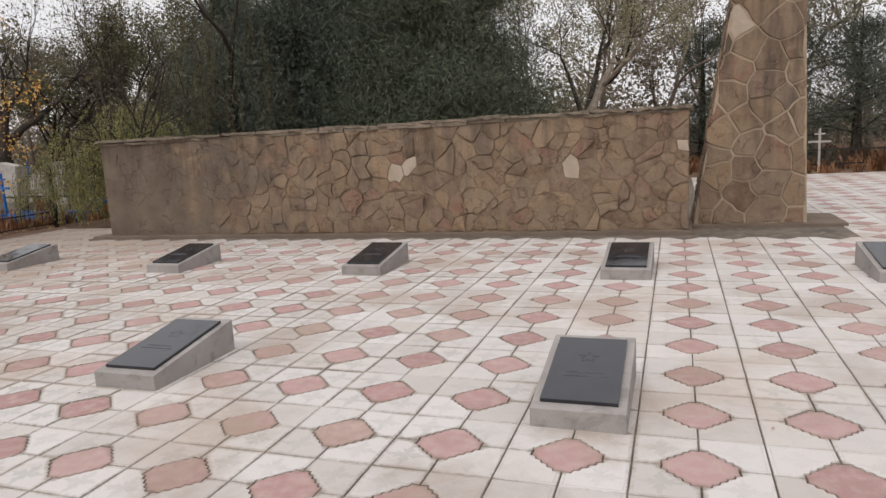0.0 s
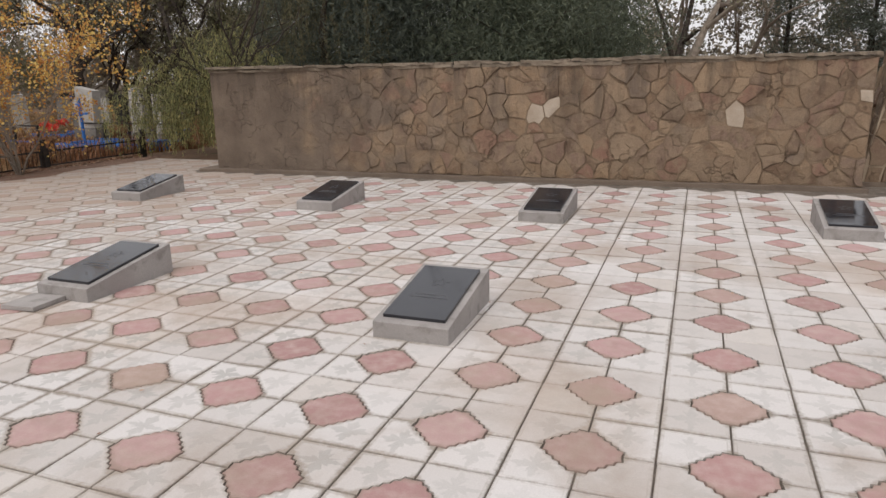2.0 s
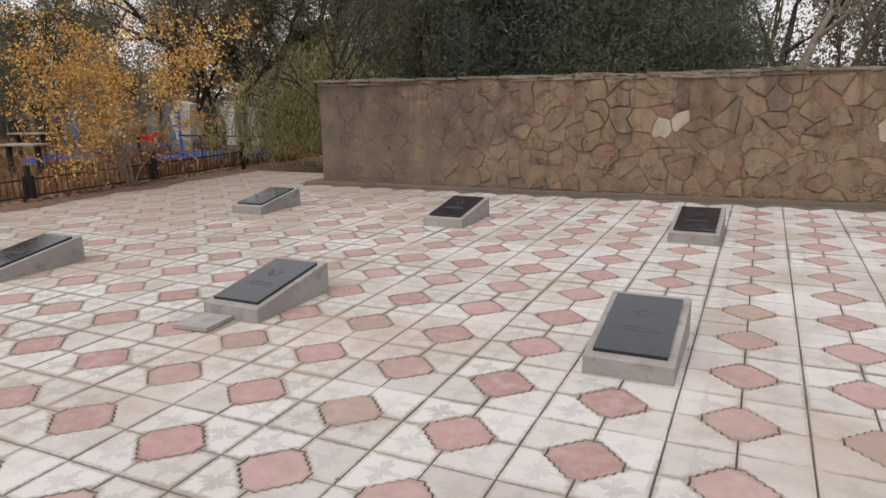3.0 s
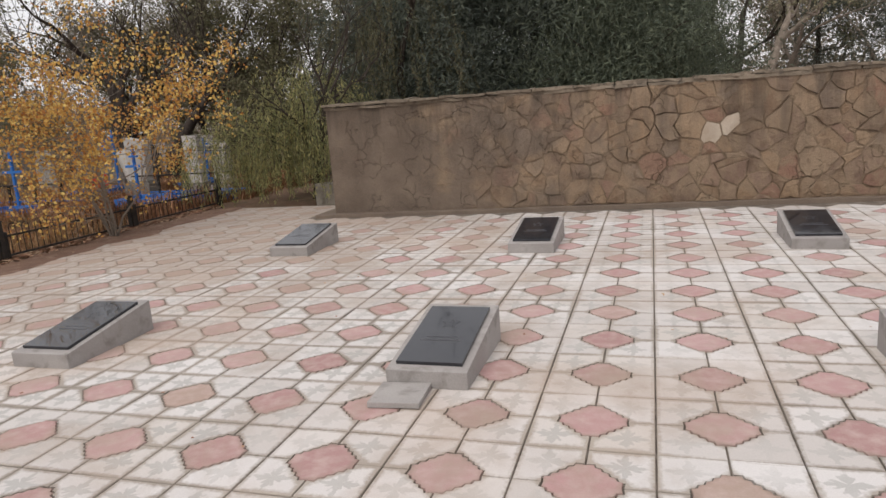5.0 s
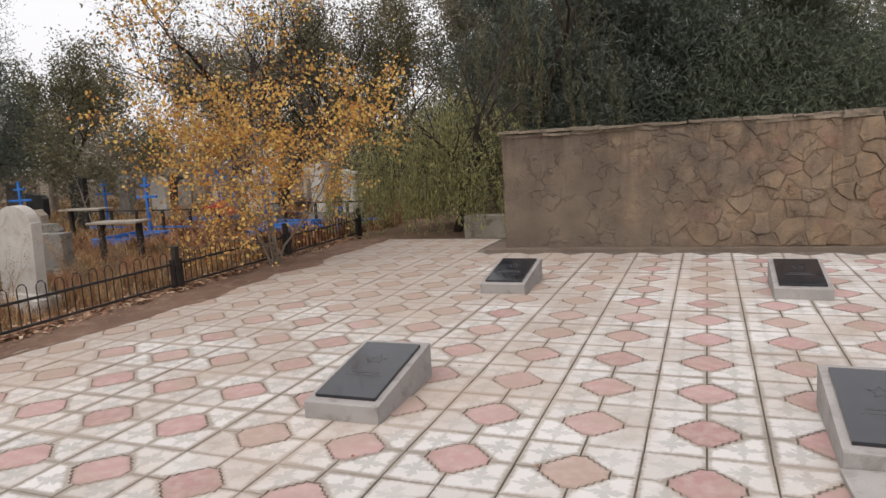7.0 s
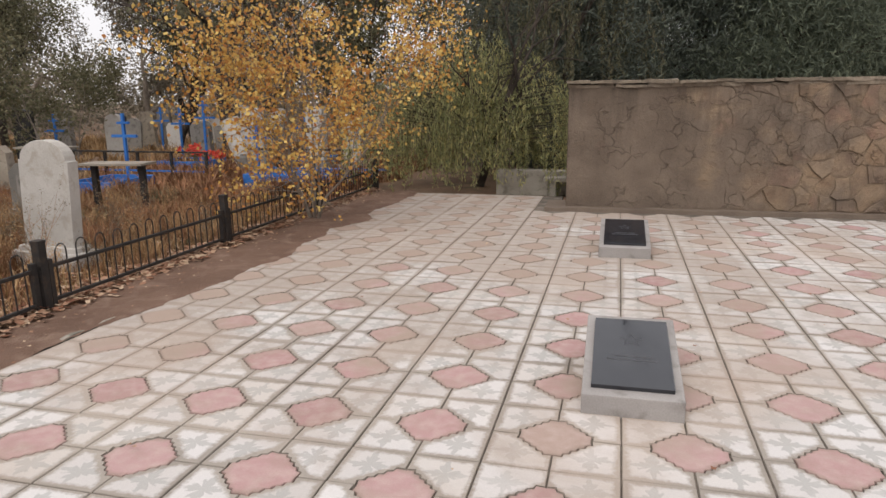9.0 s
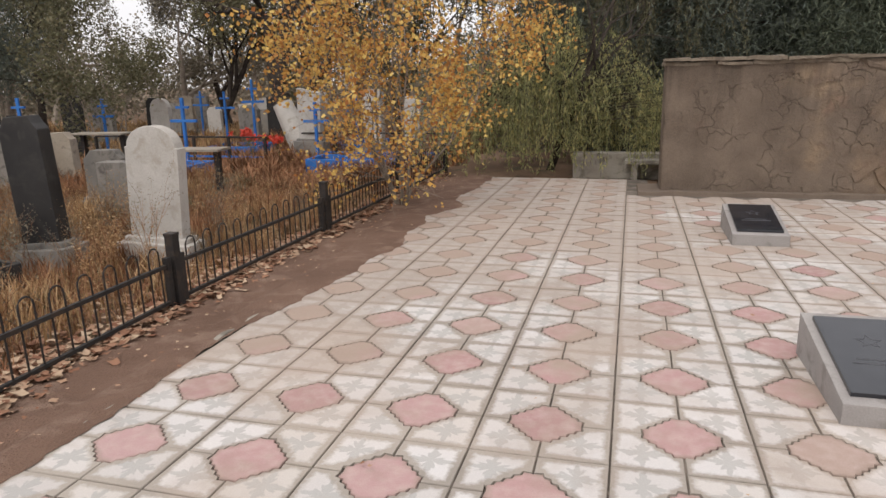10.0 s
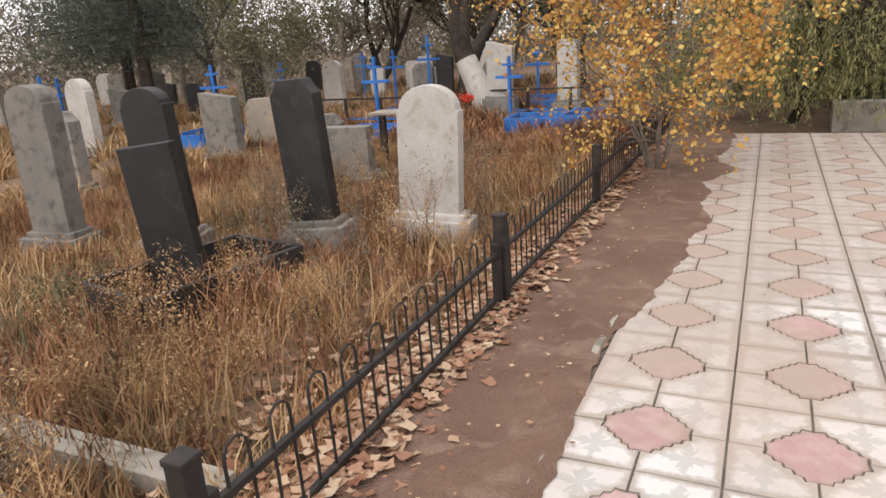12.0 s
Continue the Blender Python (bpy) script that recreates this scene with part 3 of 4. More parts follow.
def make_slab():
    W, D, hf, hb = 0.50, 0.87, 0.105, 0.245
    th = empty("memorial_slab", pose(0, 0, 0), "low wedge of grey concrete carrying a polished dark granite plaque", "grave marker", "memorial slabs on the paving")
    bm = bmesh.new()
    lo = [bm.verts.new(c) for c in ((0, 0, -0.03), (W, 0, -0.03), (W, D, -0.03), (0, D, -0.03))]
    hi = [bm.verts.new(c) for c in ((0, 0, hf), (W, 0, hf), (W, D, hb), (0, D, hb))]
    bm.faces.new(lo[::-1]), bm.faces.new(hi)
    for k in range(4):
        bm.faces.new((lo[k], lo[(k + 1) % 4], hi[(k + 1) % 4], hi[k]))
    bmesh.ops.bevel(bm, geom=bm.edges[:], offset=0.006, segments=2, affect='EDGES', profile=0.6)
    part("base", bm, CONCRETE, th, "grey painted concrete wedge")
    tilt = math.atan2(hb - hf, D)
    tm = Matrix.Translation((W / 2, D / 2, (hf + hb) / 2)) @ Matrix.Rotation(tilt, 4, 'X')
    bm = boxed(-0.205, -0.375, -0.004, 0.205, 0.365, 0.022, bevel=0.003, m=tm)
    plaque = part("plaque", bm, GRANITE, th, "polished dark granite plaque with etched star")
    a, b = star(0, 0.11, 0.07, 0.0228), star(0, 0.11, 0.058, 0.0228)
    verts = [tm @ Vector(v) for v in a + b]
    mesh_object("etched_star", verts, [(k, (k + 1) % 10, 10 + (k + 1) % 10, 10 + k) for k in range(10)], ETCH, plaque)
    for y, w in ((-0.07, 0.10), (-0.11, 0.13)):
        bm = boxed(-w, y - 0.006, 0.0215, w, y + 0.006, 0.0228, m=tm)
        part("etched_line", bm, ETCH, plaque)
    return th


rngp = np.random.default_rng(31)
first = make_slab()
spots = [(2.80, -0.92), (5.68, -0.92), (8.465, -0.89), (11.46, -0.92), (2.785, 2.62), (5.69, 2.67), (8.48, 2.73), (11.46, 2.70), (13.95, 2.72)]
for k, (x, y) in enumerate(spots):
    m = pose(x, y, 0, 0, 0, rngp.uniform(-0.6, 0.6))
    if k == 0:
        first.matrix_world = m
    else:
        copy_thing(first, m)

bm = boxed(0, 0, 0, 0.30, 0.28, 0.035, bevel=0.005)
chip = part("paving_fragment", roughen(bm, 0.008, 12.0), CONCRETE)
chip.matrix_world = pose(5.68, -1.22, 0.003, 0, 0, 3)
tagged(chip, "loose broken grey concrete piece lying against a memorial slab", "concrete piece")


# ---- fence ----
FX = -1.35
def make_fence_bay(y0, y1, k):
    th = empty("fence_bay", pose(FX, y0, -0.03 + 0.016 * min(0, y0), 0.9 if y0 < -0.1 else 0), "low black wrought-iron fence bay with hooped pickets", "fence", "fence along the dirt strip")
    L = y1 - y0
    part("rail", boxed(-0.014, 0.05, 0.325, 0.014, L - 0.05, 0.353, bevel=0.003), BLACK_PAINT, th)
    part("rail", boxed(-0.014, 0.05, 0.055, 0.014, L - 0.05, 0.083, bevel=0.003), BLACK_PAINT, th)
    for y in (0.075, L - 0.075):
        part("end_bar", boxed(-0.022, y - 0.022, 0.03, 0.022, y + 0.022, 0.40, bevel=0.004), BLACK_PAINT, th)
    n = int(round((L - 0.2) / 0.208))
    step = (L - 0.2) / n
    rng = np.random.default_rng(k)
    for i in range(n):
        c = 0.1 + step * (i + 0.5)
        h = step * 0.25
        top = 0.445 + rng.uniform(-.008, .008)
        path = [(Vector((0, c - h, 0.06)), .0062), (Vector((rng.normal() * .002, c - h, top)), .0062)]
        for s in range(1, 7):
            an = math.pi * s / 7
            path.append((Vector((0, c - h * math.cos(an), top + h * 1.05 * math.sin(an))), .0062))
        path += [(Vector((0, c + h, top)), .0062), (Vector((rng.normal() * .002, c + h, 0.06)), .0062)]
        v, f = tubes([path], 6)
        mesh_object("hoop", v, f, BLACK_PAINT, th, smooth=True)
    return th


posts = [-7.65, -5.1, -2.54, 0.0, 2.57, 5.08, 7.6]
for k, y in enumerate(posts):
    th = empty("fence_post", pose(FX, y, -0.1 + 0.016 * min(0, y)), "black square iron fence post with a small cap", "fence post", "posts of the low fence")
    part("post", boxed(-0.036, -0.036, 0, 0.036, 0.036, 0.615, bevel=0.004), BLACK_PAINT, th)
    part("cap", boxed(-0.041, -0.041, 0.612, 0.041, 0.041, 0.634, bevel=0.006), BLACK_PAINT, th)
    if k < len(posts) - 1:
        make_fence_bay(y, posts[k + 1], k)


# ---- trees ----
def conifer(x, y, h, r, seed, label, mat=CONIFER, n=9000, low=0.05, lean=0.0):
    """A dense conifer: trunk, limbs and many hanging sprays."""
    rng = np.random.default_rng(seed)
    th = empty("conifer_tree", pose(x, y, -0.1), label, "tree")
    trunk = [(Vector((lean * t * h, 0.1 * math.sin(t * 5), h * t)), 0.16 * (1 - t) + 0.015) for t in np.linspace(0, 1, 9)]
    limbs, pts = [trunk], []
    for k in range(int(26 + h * 4)):
        t = low + (0.97 - low) * rng.random()
        an = rng.uniform(0, 2 * math.pi)
        reach = r * (1 - t) ** 0.6 * rng.uniform(0.55, 1.2) + 0.15
        a = Vector((lean * t * h, 0, h * t))
        b = a + Vector((math.cos(an) * reach, math.sin(an) * reach, reach * rng.uniform(-0.2, 0.5)))
        limbs.append([(a, 0.035 * (1 - t) + 0.008), (a.lerp(b, .5) + Vector((0, 0, .05)), 0.02 * (1 - t) + .006), (b, 0.004)])
        m = max(8, int(3.3 * n * reach / (r * 30)))
        s = rng.random(m) ** 0.6
        base = np.array(a)[None] * (1 - s)[:, None] + np.array(b)[None] * s[:, None]
        pts.append(base + rng.normal(size=(m, 3)) * (0.10 + 0.22 * reach * (0.4 + 0.6 * s))[:, None] * np.array([1, 1, 0.75]))
    v, f = tubes(limbs, 6)
    mesh_object("trunk", v, f, BARK, th)
    v, f = leaf_cloud(np.concatenate(pts), 0.15, rng, 0.13, droop=0.3)
    cloud_object("crown", v, f, mat, th)
    return th


def bare_tree(x, y, seed, height, radius, way, label, depth=4, leaves=0, leaf_mat=GREY_TWIGS, leaf=0.09, bark=BARK, spread=0.6, cat="tree", white=0):
    rng = np.random.default_rng(seed)
    th = empty("bare_tree", pose(x, y, -0.1), label, cat)
    out, tips = [], []
    grow(rng, (0, 0, 0), way, height, radius, depth, spread, 0.2, 2, out, tips)
    v, f = tubes(out, 5)
    mesh_object("trunk", v, f, bark, th, smooth=True)
    if white:
        v, f = tubes([[(p, q * 1.04) for p, q in out[-1][:white]]], 10)
        tagged(mesh_object("limewash", v, f, WHITE_STONE, th, smooth=True), "whitewashed lower trunk")
    if leaves:
        t = np.array([tuple(p) for p in tips])
        p = t[rng.integers(0, len(t), leaves)] + rng.normal(size=(leaves, 3)) * 0.16
        v, f = leaf_cloud(p, leaf, rng, 0.6)
        cloud_object("crown", v, f, leaf_mat, th)
    return th


def willow(x, y, h, r, seed, label, strands, mat=WILLOW, low=0.15, top=0.75):
    rng = np.random.default_rng(seed)
    th = empty("willow_tree", pose(x, y, -0.1), label, "tree")
    out, tips = [], []
    grow(rng, (0, 0, 0), (0.1, 0, 1), h * 0.75, 0.07 + h * .012, 2, 0.6, 0.1, 3, out, tips)
    twigs, pts = out, []
    for k in range(strands):
        # each strand springs from a limb, arches outward and hangs down
        an, q = rng.uniform(0, 2 * math.pi), math.sqrt(rng.random())
        uneven = 1 + 0.28 * math.sin(an * 3 + seed) + 0.15 * math.sin(an * 7)
        out_x, out_y = math.cos(an), math.sin(an)
        z = h * (1 - 0.5 * q * q) * rng.uniform(top, 1.0)
        a = Vector((out_x * q * r * .62, out_y * q * r * .62, z - 0.12))
        b = Vector((out_x * q * r * uneven, out_y * q * r * uneven, z))
        ln = min(b.z - low * rng.uniform(0.5, 3.5), rng.uniform(0.2, 0.75) * h)
        if ln < 0.2:
            continue
        c = b + Vector((out_x * .2 + rng.normal() * .05, out_y * .2 + rng.normal() * .05, -0.25 * ln))
        d = c + Vector((out_x * .06 + rng.normal() * .07, out_y * .06 + rng.normal() * .07, -0.75 * ln))
        twigs.append([(a, .005), (b, .004), (c, .003), (d, .0015)])
        m = int(ln / 0.022)
        s = rng.random(m)[:, None]
        b2, c2, d2 = np.array(b)[None], np.array(c)[None], np.array(d)[None]
        base = np.where(s < .25, b2 + (c2 - b2) * s * 4, c2 + (d2 - c2) * (s - .25) / .75)
        pts.append(base + rng.normal(size=(m, 3)) * 0.026)
    v, f = tubes(twigs, 4)
    mesh_object("trunk", v, f, BARK, th)
    v, f = leaf_cloud(np.concatenate(pts), 0.085, rng, 0.2, droop=0.55)
    cloud_object("crown", v, f, mat, th)
    return th


def golden_tree():
    rng = np.random.default_rng(77)
    th = empty("golden_tree", pose(-1.06, 4.28, -0.06), "young slender tree with sparse golden autumn leaves by the fence", "tree")
    out, tips = [], []
    for dx, dy, h in ((0.04, 0.02, 2.6), (-0.18, 0.05, 2.4), (0.15, -0.08, 2.3), (-0.3, -0.12, 1.9), (0.33, 0.15, 1.8), (-0.45, 0.2, 1.7), (0.5, -0.1, 1.5)):
        grow(rng, (dx * .12, dy * .12, 0), (dx, dy, 1), h, 0.021, 3, 0.62, 0.1, 2, out, tips)
    for k in range(26):
        an = rng.uniform(0, 6.28)
        z = rng.uniform(0.3, 1.6)
        grow(rng, (0, 0, z), (math.cos(an), math.sin(an), 0.35), rng.uniform(0.7, 1.25), 0.009, 1, 0.5, 0.0, 2, out, tips)
    v, f = tubes(out, 5)
    mesh_object("trunk", v, f, PALE_BARK, th, smooth=True)
    t = np.array([tuple(p) for p in tips])
    clump = np.array([noise.noise((a * 1.3, b * 1.3, c * 1.3)) for a, b, c in t])
    t = t[(t[:, 2] > 0.25) & (clump > -0.12)]
    p = t[rng.integers(0, len(t), 10500)] + rng.normal(size=(10500, 3)) * 0.075
    v, f = leaf_cloud(p, 0.052, rng, 0.8, droop=0.25)
    cloud_object("crown", v, f, GOLD, th)


golden_tree()
willow(0.4, 8.5, 3.0, 1.75, 3, "drooping yellow-green willow at the end of the wall", 740, low=0.2, top=0.6)
willow(1.7, 10.8, 5.6, 2.0, 4, "tall willow with long hanging olive strands", 330, OLIVE, 1.2, 0.6)

for k, (x, y, h, r) in enumerate([(0.6, 12.6, 6.5, 2.2), (2.6, 11.4, 6.8, 2.3), (4.6, 12.0, 7.2, 2.5), (6.4, 11.4, 6.8, 2.4), (7.4, 12.8, 6.2, 1.7), (3.6, 14.6, 8, 2.8), (6.0, 15, 8, 2.8), (1.2, 15.5, 7.5, 2.6)]):
    conifer(x, y, h, r, 100 + k, "tall dense dark-green conifer behind the stone wall", GREEN_CONIFER if k in (3, 4, 6) else CONIFER, n=15000, low=0.03)
conifer(13.2, 25, 5.5, 2.0, 120, "dark conifer beyond the stone wall", n=5000)
for k, (x, y, h, r) in enumerate([(17.5, 20, 4.7, 2.4), (20.5, 21, 5.4, 2.8), (23.5, 19, 5.0, 2.6), (15.6, 23, 5.6, 2.2)]):
    conifer(x, y, h, r, 130 + k, "dark green juniper beyond the paving", n=7000, low=0.0)
for k, (x, y, h, r) in enumerate([(-13.0, 8.0, 7.5, 2.2), (-17, 11, 8, 2.6), (-17, 3.5, 8, 2.6)]):
    conifer(x, y, h, r, 140 + k, "tall dark conifer among the graves", n=9000, low=0.22)

bare_tree(9.4, 16.8, 12, 4.6, 0.17, (0.02, 0, 1), "leafless dark tree behind the stone wall", 4)
bare_tree(9.3, 14.0, 19, 3.9, 0.19, (0.5, 0.05, 0.9), "leaning pale tree with thin grey-green foliage behind the stone wall", 4, 12000, PALE_LEAF, 0.07, bark=PALE_BARK)
bare_tree(-5.3, 10.2, 15, 3.4, 0.30, (-0.28, 0.1, 1), "old dark tree with crooked spreading limbs and whitewashed trunk", 5, 2500, OLIVE, 0.10, white=3)
bare_tree(-7.6, 14.0, 16, 3.8, 0.26, (0.25, 0.1, 1), "old dark tree with crooked limbs", 5, 3000, OLIVE, 0.10)
for k, (x, y, h) in enumerate([(9.2, 27, 4.4), (11.6, 24.5, 4.0), (13.2, 30, 5.2), (16.4, 26, 5.0), (19.5, 27, 5.2), (22.5, 25, 5.0), (7.2, 25, 4.6)]):
    bare_tree(x, y, 300 + k, h, 0.16, (0.05, 0, 1), "tall hazy autumn tree with olive-brown crown beyond the wall", 4, 9000, GREY_TWIGS if k % 3 == 1 else PALE_LEAF, 0.11, PALE_BARK)
rngb = np.random.default_rng(9)
for k, (x, y) in enumerate([(-3, 19), (-9, 21), (-14, 18), (-20, 16), (-24, 9), (-23, 21), (-6, 27), (-16, 27), (4, 24), (17, 31), (24, 28), (29, 22), (-28, 3), (-1, 29)]):
    bare_tree(x, y, 200 + k, rngb.uniform(3.0, 4.3), rngb.uniform(0.12, 0.22), (rngb.normal() * .12, rngb.normal() * .12, 1), "tall thin autumn tree with grey-brown twigs", 4, 8000, GREY_TWIGS if k % 3 else OLIVE, 0.11, PALE_BARK)
for k, (x, y) in enumerate([(-4.6, 15.5), (-8.2, 17.5), (-11.5, 16), (-2.6, 16.5), (-6.5, 20), (-13.5, 20), (-17.5, 15)]):
    bare_tree(x, y, 270 + k, rngb.uniform(2.6, 3.4), 0.16, (rngb.normal() * .15, rngb.normal() * .15, 1), "old dark tree with dense grey-brown autumn twigs", 4, 11000, GREY_TWIGS if k % 2 else OLIVE, 0.10, BARK)
for k, (x, y) in enumerate([(-9.5, 8.6), (-11, 11), (-4.2, 15), (-8.5, 17), (-2.4, 12.5), (-14.5, 15)]):
    bare_tree(x, y, 240 + k, 1.5, 0.03, (rngb.normal() * .2, rngb.normal() * .2, 1), "leafy olive shrub among the graves", 3, 2600, OLIVE, 0.09, PALE_BARK, cat="shrub")


def far_woods():
    rng = np.random.default_rng(90)
    pts = []
    for k in range(230):
        an = rng.uniform(-1.25, 1.35)
        d = rng.uniform(36, 60)
        c = np.array([4 + math.sin(an) * d * 1.2, math.cos(an) * d - 2, 0])
        h = rng.uniform(2.5, 7.5)
        m = 640
        q = rng.normal(size=(m, 3)) * np.array([1.6, 1.6, h * .28])
        pts.append(c + np.array([0, 0, h * .42]) + q)
    p = np.concatenate(pts)
    p[:, 2] = np.abs(p[:, 2])
    v, f = leaf_cloud(p, 0.27, rng, 0.6)
    tagged(cloud_object("far_woods", v, f, GREY_TWIGS), "hazy grey-brown autumn woods in the distance", "woods", kind="stuff")


far_woods()


# ---- cemetery ----
def headstone(x, y, w, d, h, mat, label, top="flat", plinth=0.0, yaw=0.0, lean=0.0, z=-0.08, pmat=None, taper=0.0, tilt=0.0):
    th = empty("headstone", pose(x, y, z, tilt, lean, yaw), label, "headstone", "headstones in the cemetery")
    hw, z0 = w / 2, plinth
    tw = hw * (1 - taper)
    if top == "round":
        sh = h - tw * 0.75
        out = [(-hw, z0), (hw, z0), (tw, sh - .05), (tw, sh)] + [(tw * 0.93 * math.cos(a), sh + (h - sh) * math.sin(a)) for a in np.linspace(0.0, math.pi, 13)] + [(-tw, sh), (-tw, sh - .05)]
    elif top == "step":
        out = [(-hw, z0), (hw, z0), (tw, h - .12), (tw * .8, h - .07), (tw * .6, h), (-tw * .6, h), (-tw * .8, h - .07), (-tw, h - .12)]
    elif top == "slant":
        out = [(-hw, z0), (hw, z0), (tw, h - 0.1), (-tw, h)]
    else:
        out = [(-hw, z0), (hw, z0), (tw, h), (-tw, h)]
    part("stone", prism(out, -d / 2, d / 2, 0.008), mat, th)
    if plinth:
        part("plinth", boxed(-hw - .1, -d / 2 - .09, 0, hw + .1, d / 2 + .09, plinth, bevel=0.012), pmat or mat, th)
        part("plinth", boxed(-hw - .05, -d / 2 - .04, plinth - .01, hw + .05, d / 2 + .04, plinth + .05, bevel=0.015), pmat or mat, th)
    return th


def blue_cross(x, y, h, yaw=0.0, mat=BLUE_PAINT, label="blue-painted wooden grave cross", z=-0.1, s=0.8):
    th = empty("grave_cross", pose(x, y, z, 0, 0, yaw), label, "cross", "grave crosses")
    a = 0.035 * s
    part("upright", boxed(-a, -a, 0, a, a, h, bevel=0.005), mat, th)
    part("crossbar", boxed(-.36 * s, -a * .8 - .004, h * .68, .36 * s, a * .8 + .004, h * .68 + a * 2, bevel=0.005), mat, th)
    part("crossbar", boxed(-.17 * s, -a * .8 - .004, h * .86, .17 * s, a * .8 + .004, h * .86 + a * 1.6, bevel=0.005), mat, th)
    return th


def grave_border(x, y, w, l, yaw, mat=BLUE_PAINT, label="low blue-painted metal grave surround", h=0.2):
    th = empty("grave_surround", pose(x, y, -0.1, 0, 0, yaw), label, "grave surround", "grave surrounds")
    for sx in (-w / 2, w / 2):
        part("side", boxed(sx - .025, -l / 2, 0, sx + .025, l / 2, h, bevel=0.006), mat, th)
    for sy in (-l / 2, l / 2):
        part("side", boxed(-w / 2 + .027, sy - (.07 if w > 2 else .025), 0, w / 2 - .027, sy + (.07 if w > 2 else .025), h * .98, bevel=0.006), mat, th)
    return th


headstone(-2.45, 1.26, 0.52, 0.15, 1.30, WHITE_STONE, "weathered white round-topped headstone on a stepped plinth", "round", 0.22, 6, 3)
headstone(-3.56, -0.42, 0.36, 0.11, 1.10, BLACK_STONE, "leaning black slab headstone in dry weeds", "flat", 0.0, 22, -5)
headstone(-3.2, 0.72, 0.36, 0.17, 1.42, BLACK_STONE, "dark grey headstone with a stepped top", "step", 0.26, 10, -3, pmat=GREY_STONE)
headstone(-4.62, 0.55, 0.40, 0.17, 1.42, BLACK_STONE, "dark headstone with a rounded top", "round", 0.14, 14, -3, pmat=GREY_STONE)
headstone(-5.74, 0.24, 0.42, 0.2, 1.5, GREY_STONE, "grey pillar headstone with a worn mossy face", "round", 0.16, 8, 1)
headstone(-7.9, 2.0, 0.5, 0.2, 1.1, GREY_STONE, "grey headstone with a stepped top", "step", 0.15, 8)
headstone(-4.85, 9.45, 0.46, 0.3, 1.55, WHITE_STONE, "white tapering stele on a grey base", "slant", 0.45, 8, 2, pmat=GREY_STONE, taper=-0.15)
headstone(-3.55, 9.9, 0.40, 0.25, 1.5, WHITE_STONE, "whitish tall stele behind golden leaves", "flat", 0.3, 0, 0, pmat=GREY_STONE)
headstone(-2.55, 9.6, 0.42, 0.25, 1.35, WHITE_STONE, "whitish tapered stele behind golden leaves", "slant", 0.3, 0, 0, pmat=GREY_STONE, taper=.15)
headstone(-4.6, 3.4, 0.6, 0.25, 0.7, GREY_STONE, "low broad grey headstone", "flat", 0.1, 10)
headstone(-5.3, 3.9, 0.55, 0.2, 0.8, GREY_STONE, "low grey headstone with stepped top", "step", 0.1, 12)
rngc = np.random.default_rng(55)
kinds = ["round", "flat", "step", "slant"]
for k in range(44):
    x, y = rngc.uniform(-24, -7.2), rngc.uniform(1.5, 19)
    if (x + 5.5) ** 2 + (y - 9.8) ** 2 < 4:
        continue
    mat, word = [(WHITE_STONE, "white"), (GREY_STONE, "grey"), (GREY_STONE, "mossy grey"), (BLACK_STONE, "black"), (TAN_STONE, "tan")][k % 5]
    headstone(x, y, rngc.uniform(.4, .62), rngc.uniform(.14, .22), rngc.uniform(.9, 1.55), mat, "weathered %s headstone far back in the cemetery" % word, kinds[rngc.integers(4)], 0.12 if k % 2 else 0.0, rngc.uniform(-5, 20), rngc.normal() * 2.5, pmat=GREY_STONE)

for x, y, h, yaw in [(-7.4, 11.5, 1.8, 10), (-6.5, 7.4, 1.45, 0), (-4.4, 8.8, 1.3, -8), (-10.2, 7.2, 1.5, 15), (-10.8, 10.2, 1.4, 5), (-13.5, 5.8, 1.5, 10), (-16, 8, 1.4, 0), (-9.3, 13.2, 1.5, 5), (-12, 16, 1.5, 5), (-4.9, 12.2, 1.4, 5)]:
    blue_cross(x, y, h, yaw)
for x, y, w, l, yaw in [(-7.3, 10.7, 1.2, 1.2, 8), (-6.3, 6.7, .9, 1.3, 4), (-3.5, 8.2, 1.3, 0.9, 4), (-4.6, 11.6, 1.0, 1.6, 4), (-10, 6.6, .8, 1.4, 8), (-2.6, 8.6, 1.2, 1.1, 0)]:
    grave_border(x, y, w, l, yaw, h=0.27)
grave_border(-2.9, -2.72, 2.5, 1.2, 0, OLD_CONCRETE, "low mossy concrete grave border in the weeds", 0.14)
grave_border(-3.5, -0.33, 0.75, 1.25, -12, BLACK_STONE, "low dark stone grave border in the grass", 0.27)

# dark cemetery railing behind the golden tree
for x0, y0, x1, y1 in [(-1.6, 9.2, -5.0, 9.3), (-5.2, 8.2, -9.5, 8.4)]:
    L = math.hypot(x1 - x0, y1 - y0)
    th = empty("grave_railing", pose(x0, y0, -0.1, 0, 0, math.degrees(math.atan2(y1 - y0, x1 - x0))), "dark metal railing round old graves", "railing", "grave railings")
    part("rail", boxed(0, -.02, .62, L, .02, .655, bevel=.006), BLACK_PAINT, th)
    for s in np.arange(0.05, L, 0.85):
        part("post", boxed(s - .025, -.025, 0, s + .025, .025, .62), BLACK_PAINT, th)
    part("rail", boxed(0.09, -.012, .22, L, .012, .26), BLUE_PAINT, th)

